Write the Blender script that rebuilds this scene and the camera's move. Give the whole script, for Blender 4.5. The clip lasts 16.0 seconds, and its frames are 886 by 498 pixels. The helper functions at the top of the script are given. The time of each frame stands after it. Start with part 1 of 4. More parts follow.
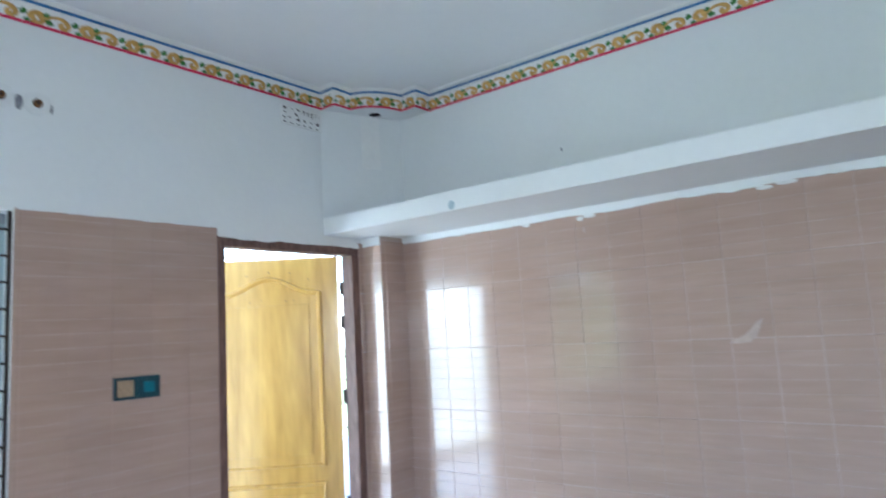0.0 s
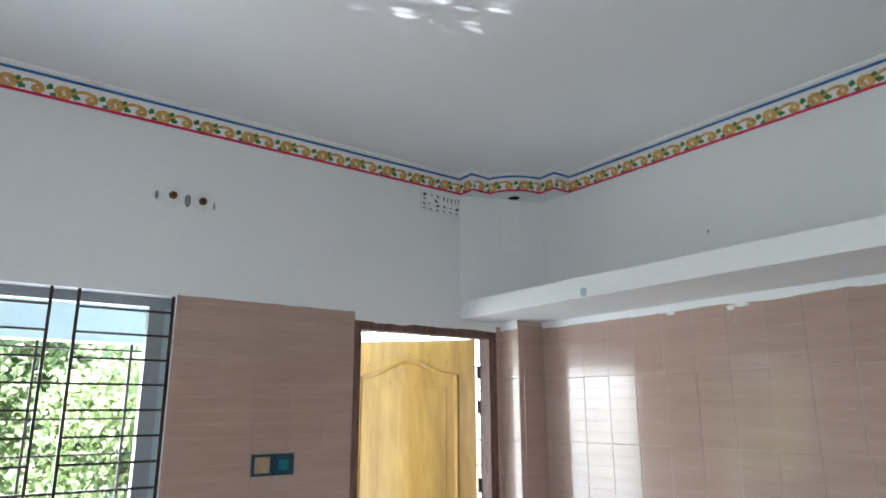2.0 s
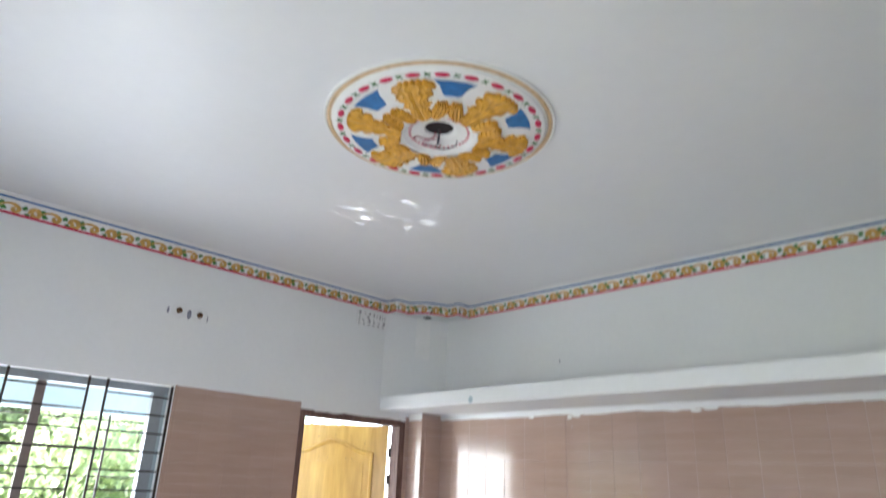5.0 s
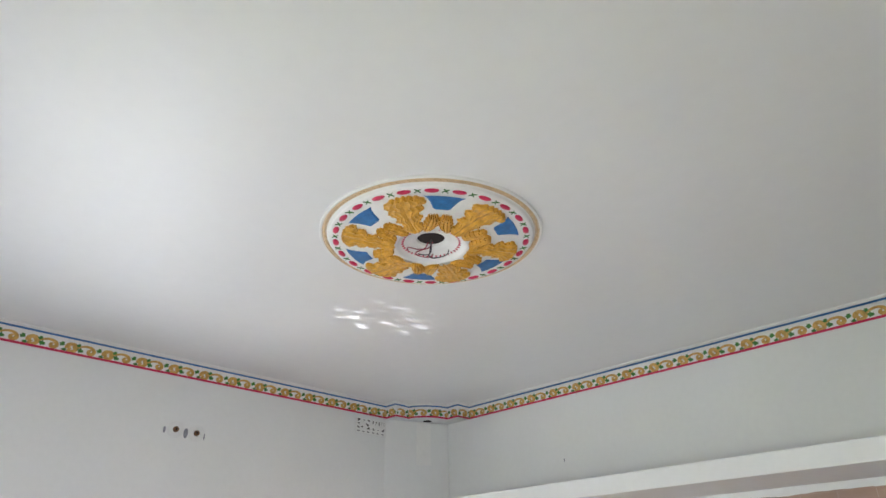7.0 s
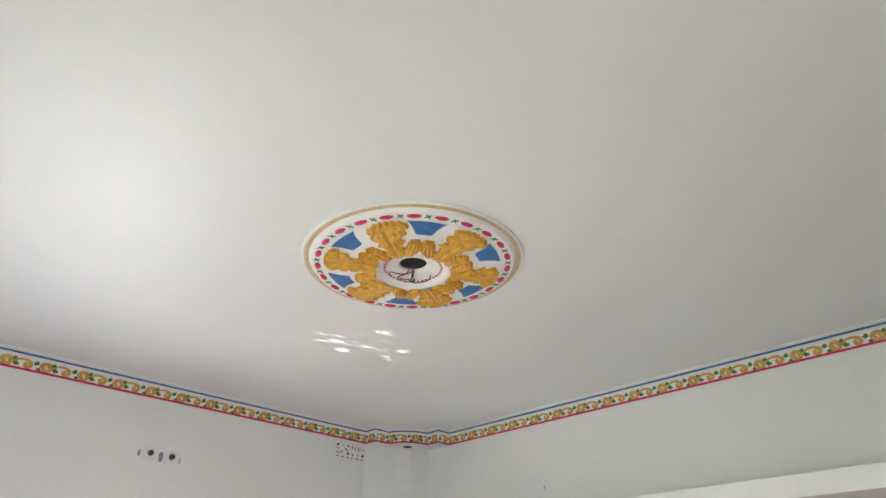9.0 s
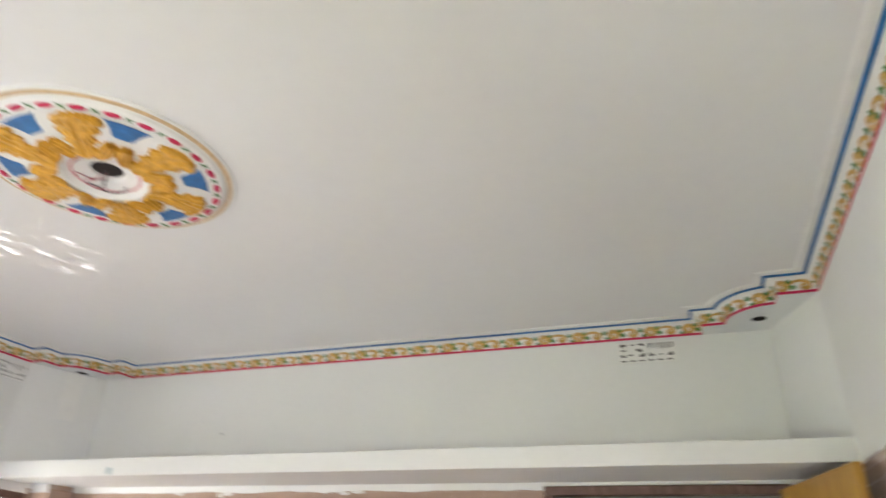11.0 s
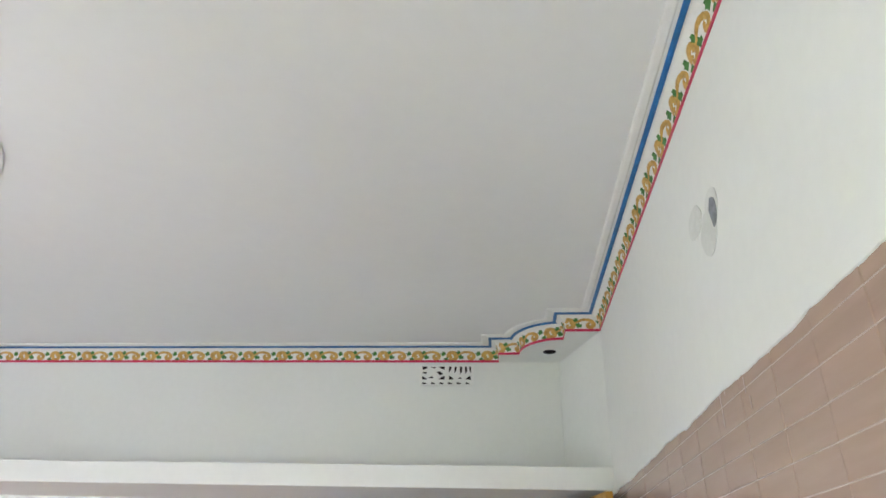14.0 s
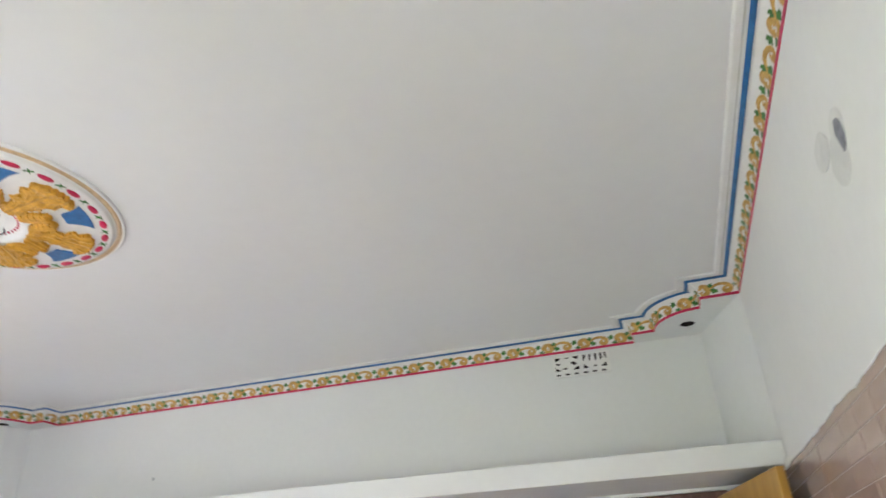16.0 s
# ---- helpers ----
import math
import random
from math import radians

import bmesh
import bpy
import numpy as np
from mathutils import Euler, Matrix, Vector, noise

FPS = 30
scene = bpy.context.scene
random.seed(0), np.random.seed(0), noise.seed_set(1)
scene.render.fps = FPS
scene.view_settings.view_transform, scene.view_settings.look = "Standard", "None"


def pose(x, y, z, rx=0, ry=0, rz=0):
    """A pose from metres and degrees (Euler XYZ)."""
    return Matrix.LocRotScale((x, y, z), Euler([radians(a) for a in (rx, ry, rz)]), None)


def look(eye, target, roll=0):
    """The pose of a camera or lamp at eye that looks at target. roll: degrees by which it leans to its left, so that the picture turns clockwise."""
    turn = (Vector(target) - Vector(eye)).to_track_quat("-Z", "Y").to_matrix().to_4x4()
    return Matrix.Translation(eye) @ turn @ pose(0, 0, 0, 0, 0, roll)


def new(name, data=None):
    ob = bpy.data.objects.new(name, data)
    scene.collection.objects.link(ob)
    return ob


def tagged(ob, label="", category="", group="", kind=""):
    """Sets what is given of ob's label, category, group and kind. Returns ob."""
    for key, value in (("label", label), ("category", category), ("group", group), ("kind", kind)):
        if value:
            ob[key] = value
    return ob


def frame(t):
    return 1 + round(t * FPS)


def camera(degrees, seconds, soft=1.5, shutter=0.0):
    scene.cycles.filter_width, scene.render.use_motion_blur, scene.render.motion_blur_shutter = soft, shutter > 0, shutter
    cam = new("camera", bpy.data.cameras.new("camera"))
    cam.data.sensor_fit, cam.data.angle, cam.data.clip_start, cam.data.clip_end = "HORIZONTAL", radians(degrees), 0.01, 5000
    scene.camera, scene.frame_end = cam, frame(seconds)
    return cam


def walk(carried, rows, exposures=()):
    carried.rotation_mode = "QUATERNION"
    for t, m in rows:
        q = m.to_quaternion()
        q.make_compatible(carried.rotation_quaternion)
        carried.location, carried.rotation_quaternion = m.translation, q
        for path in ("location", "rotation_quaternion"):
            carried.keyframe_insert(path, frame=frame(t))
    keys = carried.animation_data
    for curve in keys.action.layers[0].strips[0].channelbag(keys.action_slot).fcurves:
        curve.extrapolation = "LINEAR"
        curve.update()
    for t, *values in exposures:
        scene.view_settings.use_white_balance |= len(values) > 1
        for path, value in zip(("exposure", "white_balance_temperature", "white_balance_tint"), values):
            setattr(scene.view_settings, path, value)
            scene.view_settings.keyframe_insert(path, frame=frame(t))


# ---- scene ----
cam = camera(68.0, 16.0, shutter=0.5)
PATH = [
    (0, (3.274, -3.476, 1.463), (2.044, -1.917, 1.704), -3.2),
    (0.5, (3.273, -3.418, 1.499), (1.869, -2.049, 1.894), -3.7),
    (1, (3.299, -3.31, 1.531), (1.753, -2.149, 2.045), -2.1),
    (1.5, (3.359, -3.243, 1.543), (1.8, -2.107, 2.072), -0.8),
    (2, (3.425, -3.259, 1.545), (1.861, -2.105, 2.015), -0.1),
    (2.5, (3.697, -3.516, 1.514), (2.136, -2.32, 1.876), -1.4),
    (3, (3.98, -3.745, 1.517), (2.411, -2.593, 1.974), -1.0),
    (3.5, (4.219, -3.922, 1.515), (2.685, -2.684, 1.855), 0.0),
    (4, (4.349, -4.062, 1.515), (2.936, -2.702, 1.911), 0.1),
    (4.5, (4.437, -4.199, 1.528), (3.056, -2.847, 2.044), 0.1),
    (5, (4.53, -4.291, 1.545), (3.176, -2.981, 2.216), 2.5),
    (5.2, (4.545, -4.305, 1.55), (3.234, -3.007, 2.322), 2.9),
    (7.5, (4.59, -4.366, 1.575), (3.331, -3.132, 2.519), -1.0),
    (8, (4.597, -4.366, 1.572), (3.359, -3.133, 2.545), -0.1),
    (8.2, (4.6, -4.369, 1.573), (3.376, -3.142, 2.572), 0.0),
    (10.3, (4.645, -4.335, 1.575), (3.565, -2.905, 2.462), -0.3),
    (10.5, (4.675, -4.306, 1.576), (3.717, -2.793, 2.465), 0.0),
    (10.6, (4.694, -4.289, 1.575), (3.796, -2.747, 2.479), 0.1),
    (11, (4.765, -4.185, 1.575), (4.138, -2.511, 2.471), 2.1),
    (11.5, (4.86, -4.072, 1.592), (4.516, -2.303, 2.459), 4.0),
    (12, (4.869, -4.069, 1.597), (4.649, -2.268, 2.44), 2.8),
    (12.5, (4.877, -4.073, 1.604), (4.705, -2.285, 2.482), 2.6),
    (13, (4.897, -4.097, 1.602), (4.732, -2.302, 2.467), 2.1),
    (13.5, (4.917, -4.108, 1.605), (4.757, -2.327, 2.502), 2.2),
    (14, (4.928, -4.121, 1.616), (4.766, -2.363, 2.557), 1.7),
    (14.5, (4.939, -4.126, 1.629), (4.735, -2.39, 2.601), 1.1),
    (15, (4.954, -4.118, 1.62), (4.727, -2.385, 2.591), 0.4),
    (15.5, (4.963, -4.087, 1.633), (4.611, -2.352, 2.565), -0.3),
    (16, (4.987, -4.023, 1.64), (4.462, -2.338, 2.582), -2.7),
]
walk(cam, [(t, look(eye, target, roll)) for t, eye, target, roll in PATH],
     exposures=[(0, 3.88, 5150, 9), (0.7, 3.72, 5350, 9), (1.5, 3.58, 5600, 11), (2.5, 3.54, 5850, 15), (3.5, 3.58, 5850, 15), (4.5, 3.84, 5880, 16), (5, 3.84, 5900, 17), (8, 3.86, 6400, 17), (11, 4.2, 6650, 19), (12.5, 4.36, 6350, 19), (13.5, 4.32, 6200, 19), (14.5, 4.2, 6200, 19), (16, 4.21, 6250, 20)])

# ---- light ----
SUN_ELEV, SUN_AZ = radians(50), radians(118)
world = bpy.data.worlds.new("world")
scene.world = world
world.use_nodes = True
wn = world.node_tree.nodes
sky = wn.new("ShaderNodeTexSky")
sky.sky_type, sky.sun_disc, sky.sun_elevation, sky.sun_rotation = "NISHITA", False, SUN_ELEV, SUN_AZ
wn["Background"].inputs["Strength"].default_value = 0.15
world.node_tree.links.new(sky.outputs[0], wn["Background"].inputs["Color"])
sun = new("sun", bpy.data.lights.new("sun", "SUN"))
sun.data.energy, sun.data.angle, sun.data.color = 5.0, radians(0.5), (1, 0.95, 0.87)
sun.matrix_world = look((0, 0, 0), (-math.sin(SUN_AZ) * math.cos(SUN_ELEV), -math.cos(SUN_AZ) * math.cos(SUN_ELEV), -math.sin(SUN_ELEV)))


def area_lamp(name, at, target, w, h, power, color, spread=180):
    lamp = new(name, bpy.data.lights.new(name, "AREA"))
    lamp.data.shape, lamp.data.size, lamp.data.size_y, lamp.data.energy, lamp.data.color = "RECTANGLE", w, h, power, color
    lamp.data.spread = radians(spread)
    lamp.matrix_world = look(at, target)


XE, YS, ZC, ZR = 5.51, -5.10, 3.078, 2.98        # east wall, south wall, ceiling, underside of the cornice
# south: added fill lamp in an unseen, made-up opening, aimed to brighten the room
area_lamp("south_fill_lamp", (4.0, YS - 0.06, 1.45), (2.7, YS + 1.1, 0.6), 1.35, 0.95, 3.3, (0.97, 0.98, 1.0), 150)
area_lamp("west_window_daylight", (-0.22, -3.3, 1.42), (1.2, -3.3, 1.75), 1.75, 0.9, 0.6, (0.95, 1.0, 0.97), 122)
area_lamp("verandah_daylight", (-1.62, -2.5, 1.03), (0.0, -2.5, 1.03), 2.3, 1.85, 9.3, (0.97, 1.0, 0.98))



def fleck_spot(at, target, power):
    """Spot lamp added near the floor, patterned to imitate sun flecks on the ceiling."""
    lamp = new("fleck_spot", bpy.data.lights.new("fleck_spot", "SPOT"))
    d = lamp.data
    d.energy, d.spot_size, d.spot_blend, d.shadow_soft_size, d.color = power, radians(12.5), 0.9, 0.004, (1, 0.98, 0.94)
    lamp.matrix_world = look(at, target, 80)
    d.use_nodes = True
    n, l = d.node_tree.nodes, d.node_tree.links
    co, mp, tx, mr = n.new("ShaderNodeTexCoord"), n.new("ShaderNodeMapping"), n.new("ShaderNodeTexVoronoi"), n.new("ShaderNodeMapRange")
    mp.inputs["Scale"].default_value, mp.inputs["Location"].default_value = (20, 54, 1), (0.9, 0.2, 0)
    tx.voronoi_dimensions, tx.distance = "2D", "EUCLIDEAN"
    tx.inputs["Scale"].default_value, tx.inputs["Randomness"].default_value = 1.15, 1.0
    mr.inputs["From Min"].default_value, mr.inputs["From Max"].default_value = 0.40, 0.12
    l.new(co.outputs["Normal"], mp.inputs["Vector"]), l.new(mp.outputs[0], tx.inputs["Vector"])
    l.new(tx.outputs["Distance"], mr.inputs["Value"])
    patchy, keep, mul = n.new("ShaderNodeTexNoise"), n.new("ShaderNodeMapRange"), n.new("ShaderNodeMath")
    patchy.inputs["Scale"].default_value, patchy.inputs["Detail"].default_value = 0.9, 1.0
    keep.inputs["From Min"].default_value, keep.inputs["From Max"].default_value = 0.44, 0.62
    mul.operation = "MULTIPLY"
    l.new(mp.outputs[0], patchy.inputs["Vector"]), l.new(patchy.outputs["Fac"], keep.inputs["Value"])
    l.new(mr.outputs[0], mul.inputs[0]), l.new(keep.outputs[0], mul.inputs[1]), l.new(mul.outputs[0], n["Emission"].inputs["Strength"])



fleck_spot((0.9, -3.3, 0.03), (1.62, -1.97, ZC), 60)


# ---- materials ----
def mat(name, color, rough=0.6, metal=0.0, vary=0.06, scale=6.0, fine=60.0, bump=0.1, stretch=(1, 1, 1), tint=None, coat=0.0, per_object=0.0, dist=0.01, ior=1.5):
    m = bpy.data.materials.new(name)
    m.use_nodes = True
    nt = m.node_tree
    n, l = nt.nodes, nt.links
    b = n["Principled BSDF"]
    b.inputs["Roughness"].default_value, b.inputs["Metallic"].default_value = rough, metal
    b.inputs["Coat Weight"].default_value = coat
    b.inputs["IOR"].default_value = ior
    co, mp = n.new("ShaderNodeTexCoord"), n.new("ShaderNodeMapping")
    geo = n.new("ShaderNodeNewGeometry")
    mp.inputs["Scale"].default_value = stretch
    l.new(geo.outputs["Position"], mp.inputs["Vector"])
    big, small = n.new("ShaderNodeTexNoise"), n.new("ShaderNodeTexNoise")
    big.inputs["Scale"].default_value, small.inputs["Scale"].default_value = scale, fine
    big.inputs["Detail"].default_value = 4
    for t in (big, small):
        l.new(mp.outputs[0], t.inputs["Vector"])
    add = n.new("ShaderNodeMath")
    add.operation = "MULTIPLY_ADD"
    l.new(small.outputs["Fac"], add.inputs[0])
    add.inputs[1].default_value = 0.5
    l.new(big.outputs["Fac"], add.inputs[2])
    ramp = n.new("ShaderNodeMapRange")
    ramp.inputs["From Min"].default_value, ramp.inputs["From Max"].default_value = 0.45, 1.05
    l.new(add.outputs[0], ramp.inputs["Value"])
    mix = n.new("ShaderNodeMix")
    mix.data_type = "RGBA"
    lo = [c * (1 - 2 * vary) for c in color]
    hi = list(tint) if tint else [min(1, c * (1 + vary)) for c in color]
    mix.inputs[6].default_value, mix.inputs[7].default_value = (*lo, 1), (*hi, 1)
    l.new(ramp.outputs[0], mix.inputs[0])
    last = mix.outputs[2]
    if per_object:
        info, hsv, mr = n.new("ShaderNodeObjectInfo"), n.new("ShaderNodeHueSaturation"), n.new("ShaderNodeMapRange")
        mr.inputs["To Min"].default_value, mr.inputs["To Max"].default_value = 1 - per_object, 1 + per_object
        l.new(info.outputs["Random"], mr.inputs["Value"])
        l.new(mr.outputs[0], hsv.inputs["Value"])
        l.new(last, hsv.inputs["Color"])
        last = hsv.outputs[0]
    l.new(last, b.inputs["Base Color"])
    if bump:
        bp = n.new("ShaderNodeBump")
        bp.inputs["Strength"].default_value, bp.inputs["Distance"].default_value = bump, dist
        l.new(add.outputs[0], bp.inputs["Height"])
        l.new(bp.outputs[0], b.inputs["Normal"])
    return m


WHITE = mat("wall_paint", (0.78, 0.79, 0.78), 0.55, vary=0.02, scale=1.5, fine=25, bump=0.06)
CEIL = mat("ceiling_paint", (0.78, 0.78, 0.78), 0.45, vary=0.015, scale=0.9, fine=14, bump=0.03)
PLASTER = mat("moulded_plaster", (0.82, 0.82, 0.80), 0.4, vary=0.03, scale=12, fine=80, bump=0.05)
FLOORM = mat("floor_tile_cream", (0.68, 0.66, 0.63), 0.3, vary=0.08, scale=2, fine=40, bump=0.1)
TILE = mat("glazed_tile", (0.41, 0.281, 0.222), 0.12, vary=0.05, scale=1.3, fine=5, bump=0.02, stretch=(1, 1, 10), tint=(0.45, 0.320, 0.260), per_object=0.025, ior=1.6)
GROOVE = mat("tile_groove", (0.53, 0.415, 0.355), 0.5, vary=0.1, scale=4, fine=30, bump=0.0)
FAINT = mat("faint_tile_groove", (0.47, 0.36, 0.30), 0.3, vary=0.2, scale=3, fine=12, bump=0.0)
# grout, its colour lightened to paint the glints of the tiles' bevelled edges
GROUT = mat("glint_pale_grout", (0.50, 0.39, 0.33), 0.8, vary=0.1, scale=5, fine=40, bump=0.1)
BLUE = mat("blue_paint", (0.022, 0.165, 0.43), 0.45, vary=0.18, scale=25, fine=120, bump=0.1)
PINK = mat("crimson_paint", (0.62, 0.018, 0.09), 0.4, vary=0.15, scale=25, fine=120, bump=0.1)
GOLD = mat("ochre_gold_paint", (0.76, 0.37, 0.03), 0.38, vary=0.22, scale=35, fine=140, bump=0.3, tint=(0.84, 0.45, 0.05))
OCHRE = mat("border_ochre_paint", (0.64, 0.35, 0.06), 0.45, vary=0.22, scale=40, fine=150, bump=0.2, tint=(0.76, 0.47, 0.13))
GREEN = mat("green_paint", (0.05, 0.21, 0.035), 0.5, vary=0.25, scale=40, fine=150, bump=0.1)
CREAM = mat("cream_gold_paint", (0.70, 0.51, 0.30), 0.45, vary=0.15, scale=30, fine=150, bump=0.3)
# near-black that paints the shade inside holes, vents and slots
DARK = mat("hole_shade_black", (0.015, 0.008, 0.008), 0.8, vary=0.2, bump=0)
WIRE_R = mat("red_wire", (0.30, 0.03, 0.06), 0.4, bump=0)
WIRE_K = mat("black_wire", (0.02, 0.02, 0.03), 0.4, bump=0)
FRAME = mat("red_brown_door_frame", (0.13, 0.055, 0.04), 0.5, vary=0.3, scale=9, fine=60, bump=0.3, stretch=(6, 6, 1), tint=(0.21, 0.115, 0.09))
LEAFWOOD = mat("varnished_yellow_wood", (0.46, 0.235, 0.036), 0.28, vary=0.13, scale=2.2, fine=9, bump=0.03, stretch=(5, 5, 0.6), tint=(0.60, 0.35, 0.075), coat=0.3)
RAWWOOD = mat("raw_wood_edge", (0.38, 0.27, 0.17), 0.5, vary=0.2, scale=8, fine=60, bump=0.1)
STEEL = mat("black_grille_steel", (0.018, 0.02, 0.024), 0.45, metal=0.3, vary=0.3, scale=8, fine=80, bump=0.1, tint=(0.06, 0.035, 0.025))
ALUGREY = mat("grey_aluminium", (0.30, 0.33, 0.355), 0.4, metal=0.2, vary=0.1, scale=3, fine=40, bump=0.02)
ALU = mat("brown_aluminium", (0.24, 0.20, 0.185), 0.4, metal=0.2, vary=0.1, scale=3, fine=40, bump=0.02)
TEAL = mat("teal_plastic", (0.008, 0.15, 0.205), 0.35, vary=0.12, scale=20, fine=90, bump=0.02)
TEALDK = mat("dark_teal_plastic", (0.008, 0.052, 0.070), 0.35, vary=0.12, scale=20, fine=90, bump=0.02)
PLATE = mat("white_plastic", (0.75, 0.76, 0.75), 0.3, vary=0.04, scale=20, fine=90, bump=0.0)
# duller, browner plastic for the east plate's inserts
DULL = mat("dull_brown_plastic", (0.33, 0.275, 0.25), 0.5, vary=0.15, scale=15, fine=80, bump=0.05)
PALEBLUE = mat("pale_blue_paint", (0.38, 0.47, 0.51), 0.6, vary=0.05, scale=2, fine=30, bump=0.05)
OUTWALL = mat("outer_plaster", (0.62, 0.62, 0.60), 0.8, vary=0.08, scale=2, fine=30, bump=0.2)
SOIL = mat("grassy_ground", (0.13, 0.15, 0.06), 0.9, vary=0.3, scale=0.7, fine=8, bump=0.4)
BARK = mat("bark", (0.16, 0.12, 0.085), 0.9, vary=0.3, scale=6, fine=40, bump=0.6, stretch=(1, 1, 0.3))
PUTTY = mat("grey_putty", (0.71, 0.72, 0.71), 0.7, vary=0.06, scale=10, fine=60, bump=0.1)
SLATE = mat("grey_hole_shadow_paint", (0.25, 0.26, 0.30), 0.7, vary=0.2, scale=15, fine=60, bump=0.1)
BRASS = mat("rusty_conduit", (0.16, 0.08, 0.03), 0.5, metal=0.4, vary=0.3, scale=40, fine=200, bump=0.1)


def leaf_material():
    m = bpy.data.materials.new("tree_leaf")
    m.use_nodes = True
    n, l = m.node_tree.nodes, m.node_tree.links
    b = n["Principled BSDF"]
    b.inputs["Roughness"].default_value = 0.45
    g, r = n.new("ShaderNodeNewGeometry"), n.new("ShaderNodeValToRGB")
    r.color_ramp.elements[0].color, r.color_ramp.elements[1].color = (0.12, 0.17, 0.09, 1), (0.32, 0.38, 0.22, 1)
    l.new(g.outputs["Random Per Island"], r.inputs[0])
    l.new(r.outputs[0], b.inputs["Base Color"])
    tr, mx = n.new("ShaderNodeBsdfTranslucent"), n.new("ShaderNodeMixShader")
    tr.inputs["Color"].default_value = (0.50, 0.58, 0.32, 1)
    mx.inputs[0].default_value = 0.55
    l.new(b.outputs[0], mx.inputs[1]), l.new(tr.outputs[0], mx.inputs[2])
    l.new(mx.outputs[0], n["Material Output"].inputs["Surface"])
    return m


LEAF = leaf_material()


# ---- mesh helpers ----
def part(name, bm, material, parent=None, label="", smooth=False):
    me = bpy.data.meshes.new(name)
    bmesh.ops.recalc_face_normals(bm, faces=bm.faces[:])
    bm.to_mesh(me)
    bm.free()
    for mm in (material if isinstance(material, (list, tuple)) else [material]):
        me.materials.append(mm)
    if smooth:
        for p in me.polygons:
            p.use_smooth = True
    ob = new(name, me)
    if parent:
        ob.parent = parent
    if label:
        tagged(ob, label)
    return ob


def boxes(*bs, bevel=0.0):
    """One bmesh of boxes given as (x0, y0, z0, x1, y1, z1)."""
    bm = bmesh.new()
    for x0, y0, z0, x1, y1, z1 in bs:
        g = bmesh.ops.create_cube(bm, size=1, matrix=Matrix.Translation(((x0 + x1) / 2, (y0 + y1) / 2, (z0 + z1) / 2)) @ Matrix.Diagonal((abs(x1 - x0), abs(y1 - y0), abs(z1 - z0), 1)))
        if bevel:
            bmesh.ops.bevel(bm, geom=list({e for v in g["verts"] for e in v.link_edges}), offset=bevel, segments=2, affect="EDGES", profile=0.6)
    return bm


def rod(bm, a, b, r, seg=8):
    a, b = Vector(a), Vector(b)
    d = b - a
    m = Matrix.Translation((a + b) / 2) @ d.to_track_quat("Z", "Y").to_matrix().to_4x4()
    bmesh.ops.create_cone(bm, cap_ends=True, segments=seg, radius1=r, radius2=r, depth=d.length, matrix=m)
    return bm


def prism(points, z0, z1, m=Matrix()):
    """A flat outline drawn in x, y and raised from z0 to z1."""
    bm = bmesh.new()
    lo = [bm.verts.new(m @ Vector((x, y, z0))) for x, y in points]
    hi = [bm.verts.new(m @ Vector((x, y, z1))) for x, y in points]
    bm.faces.new(lo[::-1]), bm.faces.new(hi)
    for i in range(len(points)):
        j = (i + 1) % len(points)
        bm.faces.new((lo[i], lo[j], hi[j], hi[i]))
    return bm


def lathe(profile, seg=72, m=Matrix()):
    """A turned form from (radius, z) pairs; open at both ends."""
    bm = bmesh.new()
    rings = [[bm.verts.new(m @ Vector((r * math.cos(2 * math.pi * k / seg), r * math.sin(2 * math.pi * k / seg), z))) for k in range(seg)] for r, z in profile]
    for a, b in zip(rings, rings[1:]):
        for k in range(seg):
            bm.faces.new((a[k], a[(k + 1) % seg], b[(k + 1) % seg], b[k]))
    return bm


def structure(name, bm, material, label, category):
    return tagged(part(name, bm, material), label, category, kind="structure")


def thing(name, label, category, at=(0, 0, 0), group=""):
    ob = new(name)
    ob.location = at
    return tagged(ob, label, category, group)


# ---- the room's shell ----
T = 0.15
WIN = (-4.20, -2.40, 0.75, 2.09)                 # west window: y0, y1, z0, z1
WD = (-1.385, -0.285, 2.06)                       # west doorway: y0, y1, top
ND = (3.91, 5.27, 2.10)                          # north doorway: x0, x1, top
SHELF = (-0.587, 2.118, 2.232)
wall_w = structure("wall_west", boxes(
    (-T, YS - T, 0, 0, WIN[0], ZC), (-T, WIN[0], 0, 0, WIN[1], WIN[2]), (-T, WIN[0], WIN[3], 0, WIN[1], ZC),
    (-T, WIN[1], 0, 0, WD[0], ZC), (-T, WD[0], WD[2], 0, WD[1], ZC), (-T, WD[1], 0, 0, T, ZC)), WHITE,
    "white painted wall with a window and a doorway", "wall")
wall_n = structure("wall_north", boxes(
    (0, 0, 0, ND[0], T, ZC), (ND[0], 0, ND[2], ND[1], T, ZC), (ND[1], 0, 0, 7.1, T, ZC)), WHITE,
    "white painted wall above pinkish brown tiles", "wall")
wall_e = structure("wall_east", boxes((XE, YS - T, 0, XE + T, 0, ZC)), WHITE, "white painted wall above pinkish brown tiles", "wall")
# the opening in this wall is unseen, made for the fill lamp
structure("wall_south", boxes((0, YS - T, 0, 3.3, YS, ZC), (4.7, YS - T, 0, XE, YS, ZC), (3.3, YS - T, 0, 4.7, YS, 0.8), (3.3, YS - T, 2.1, 4.7, YS, ZC)), WHITE, "plain white painted wall", "wall")
# unseen slab, added only to block direct sun at the south opening
structure("sunshade", boxes((3.7, YS - 1.0, 2.12, 5.5, YS - T, 2.2)), WHITE, "unseen concrete slab added to keep sun out of the south opening", "sunshade")
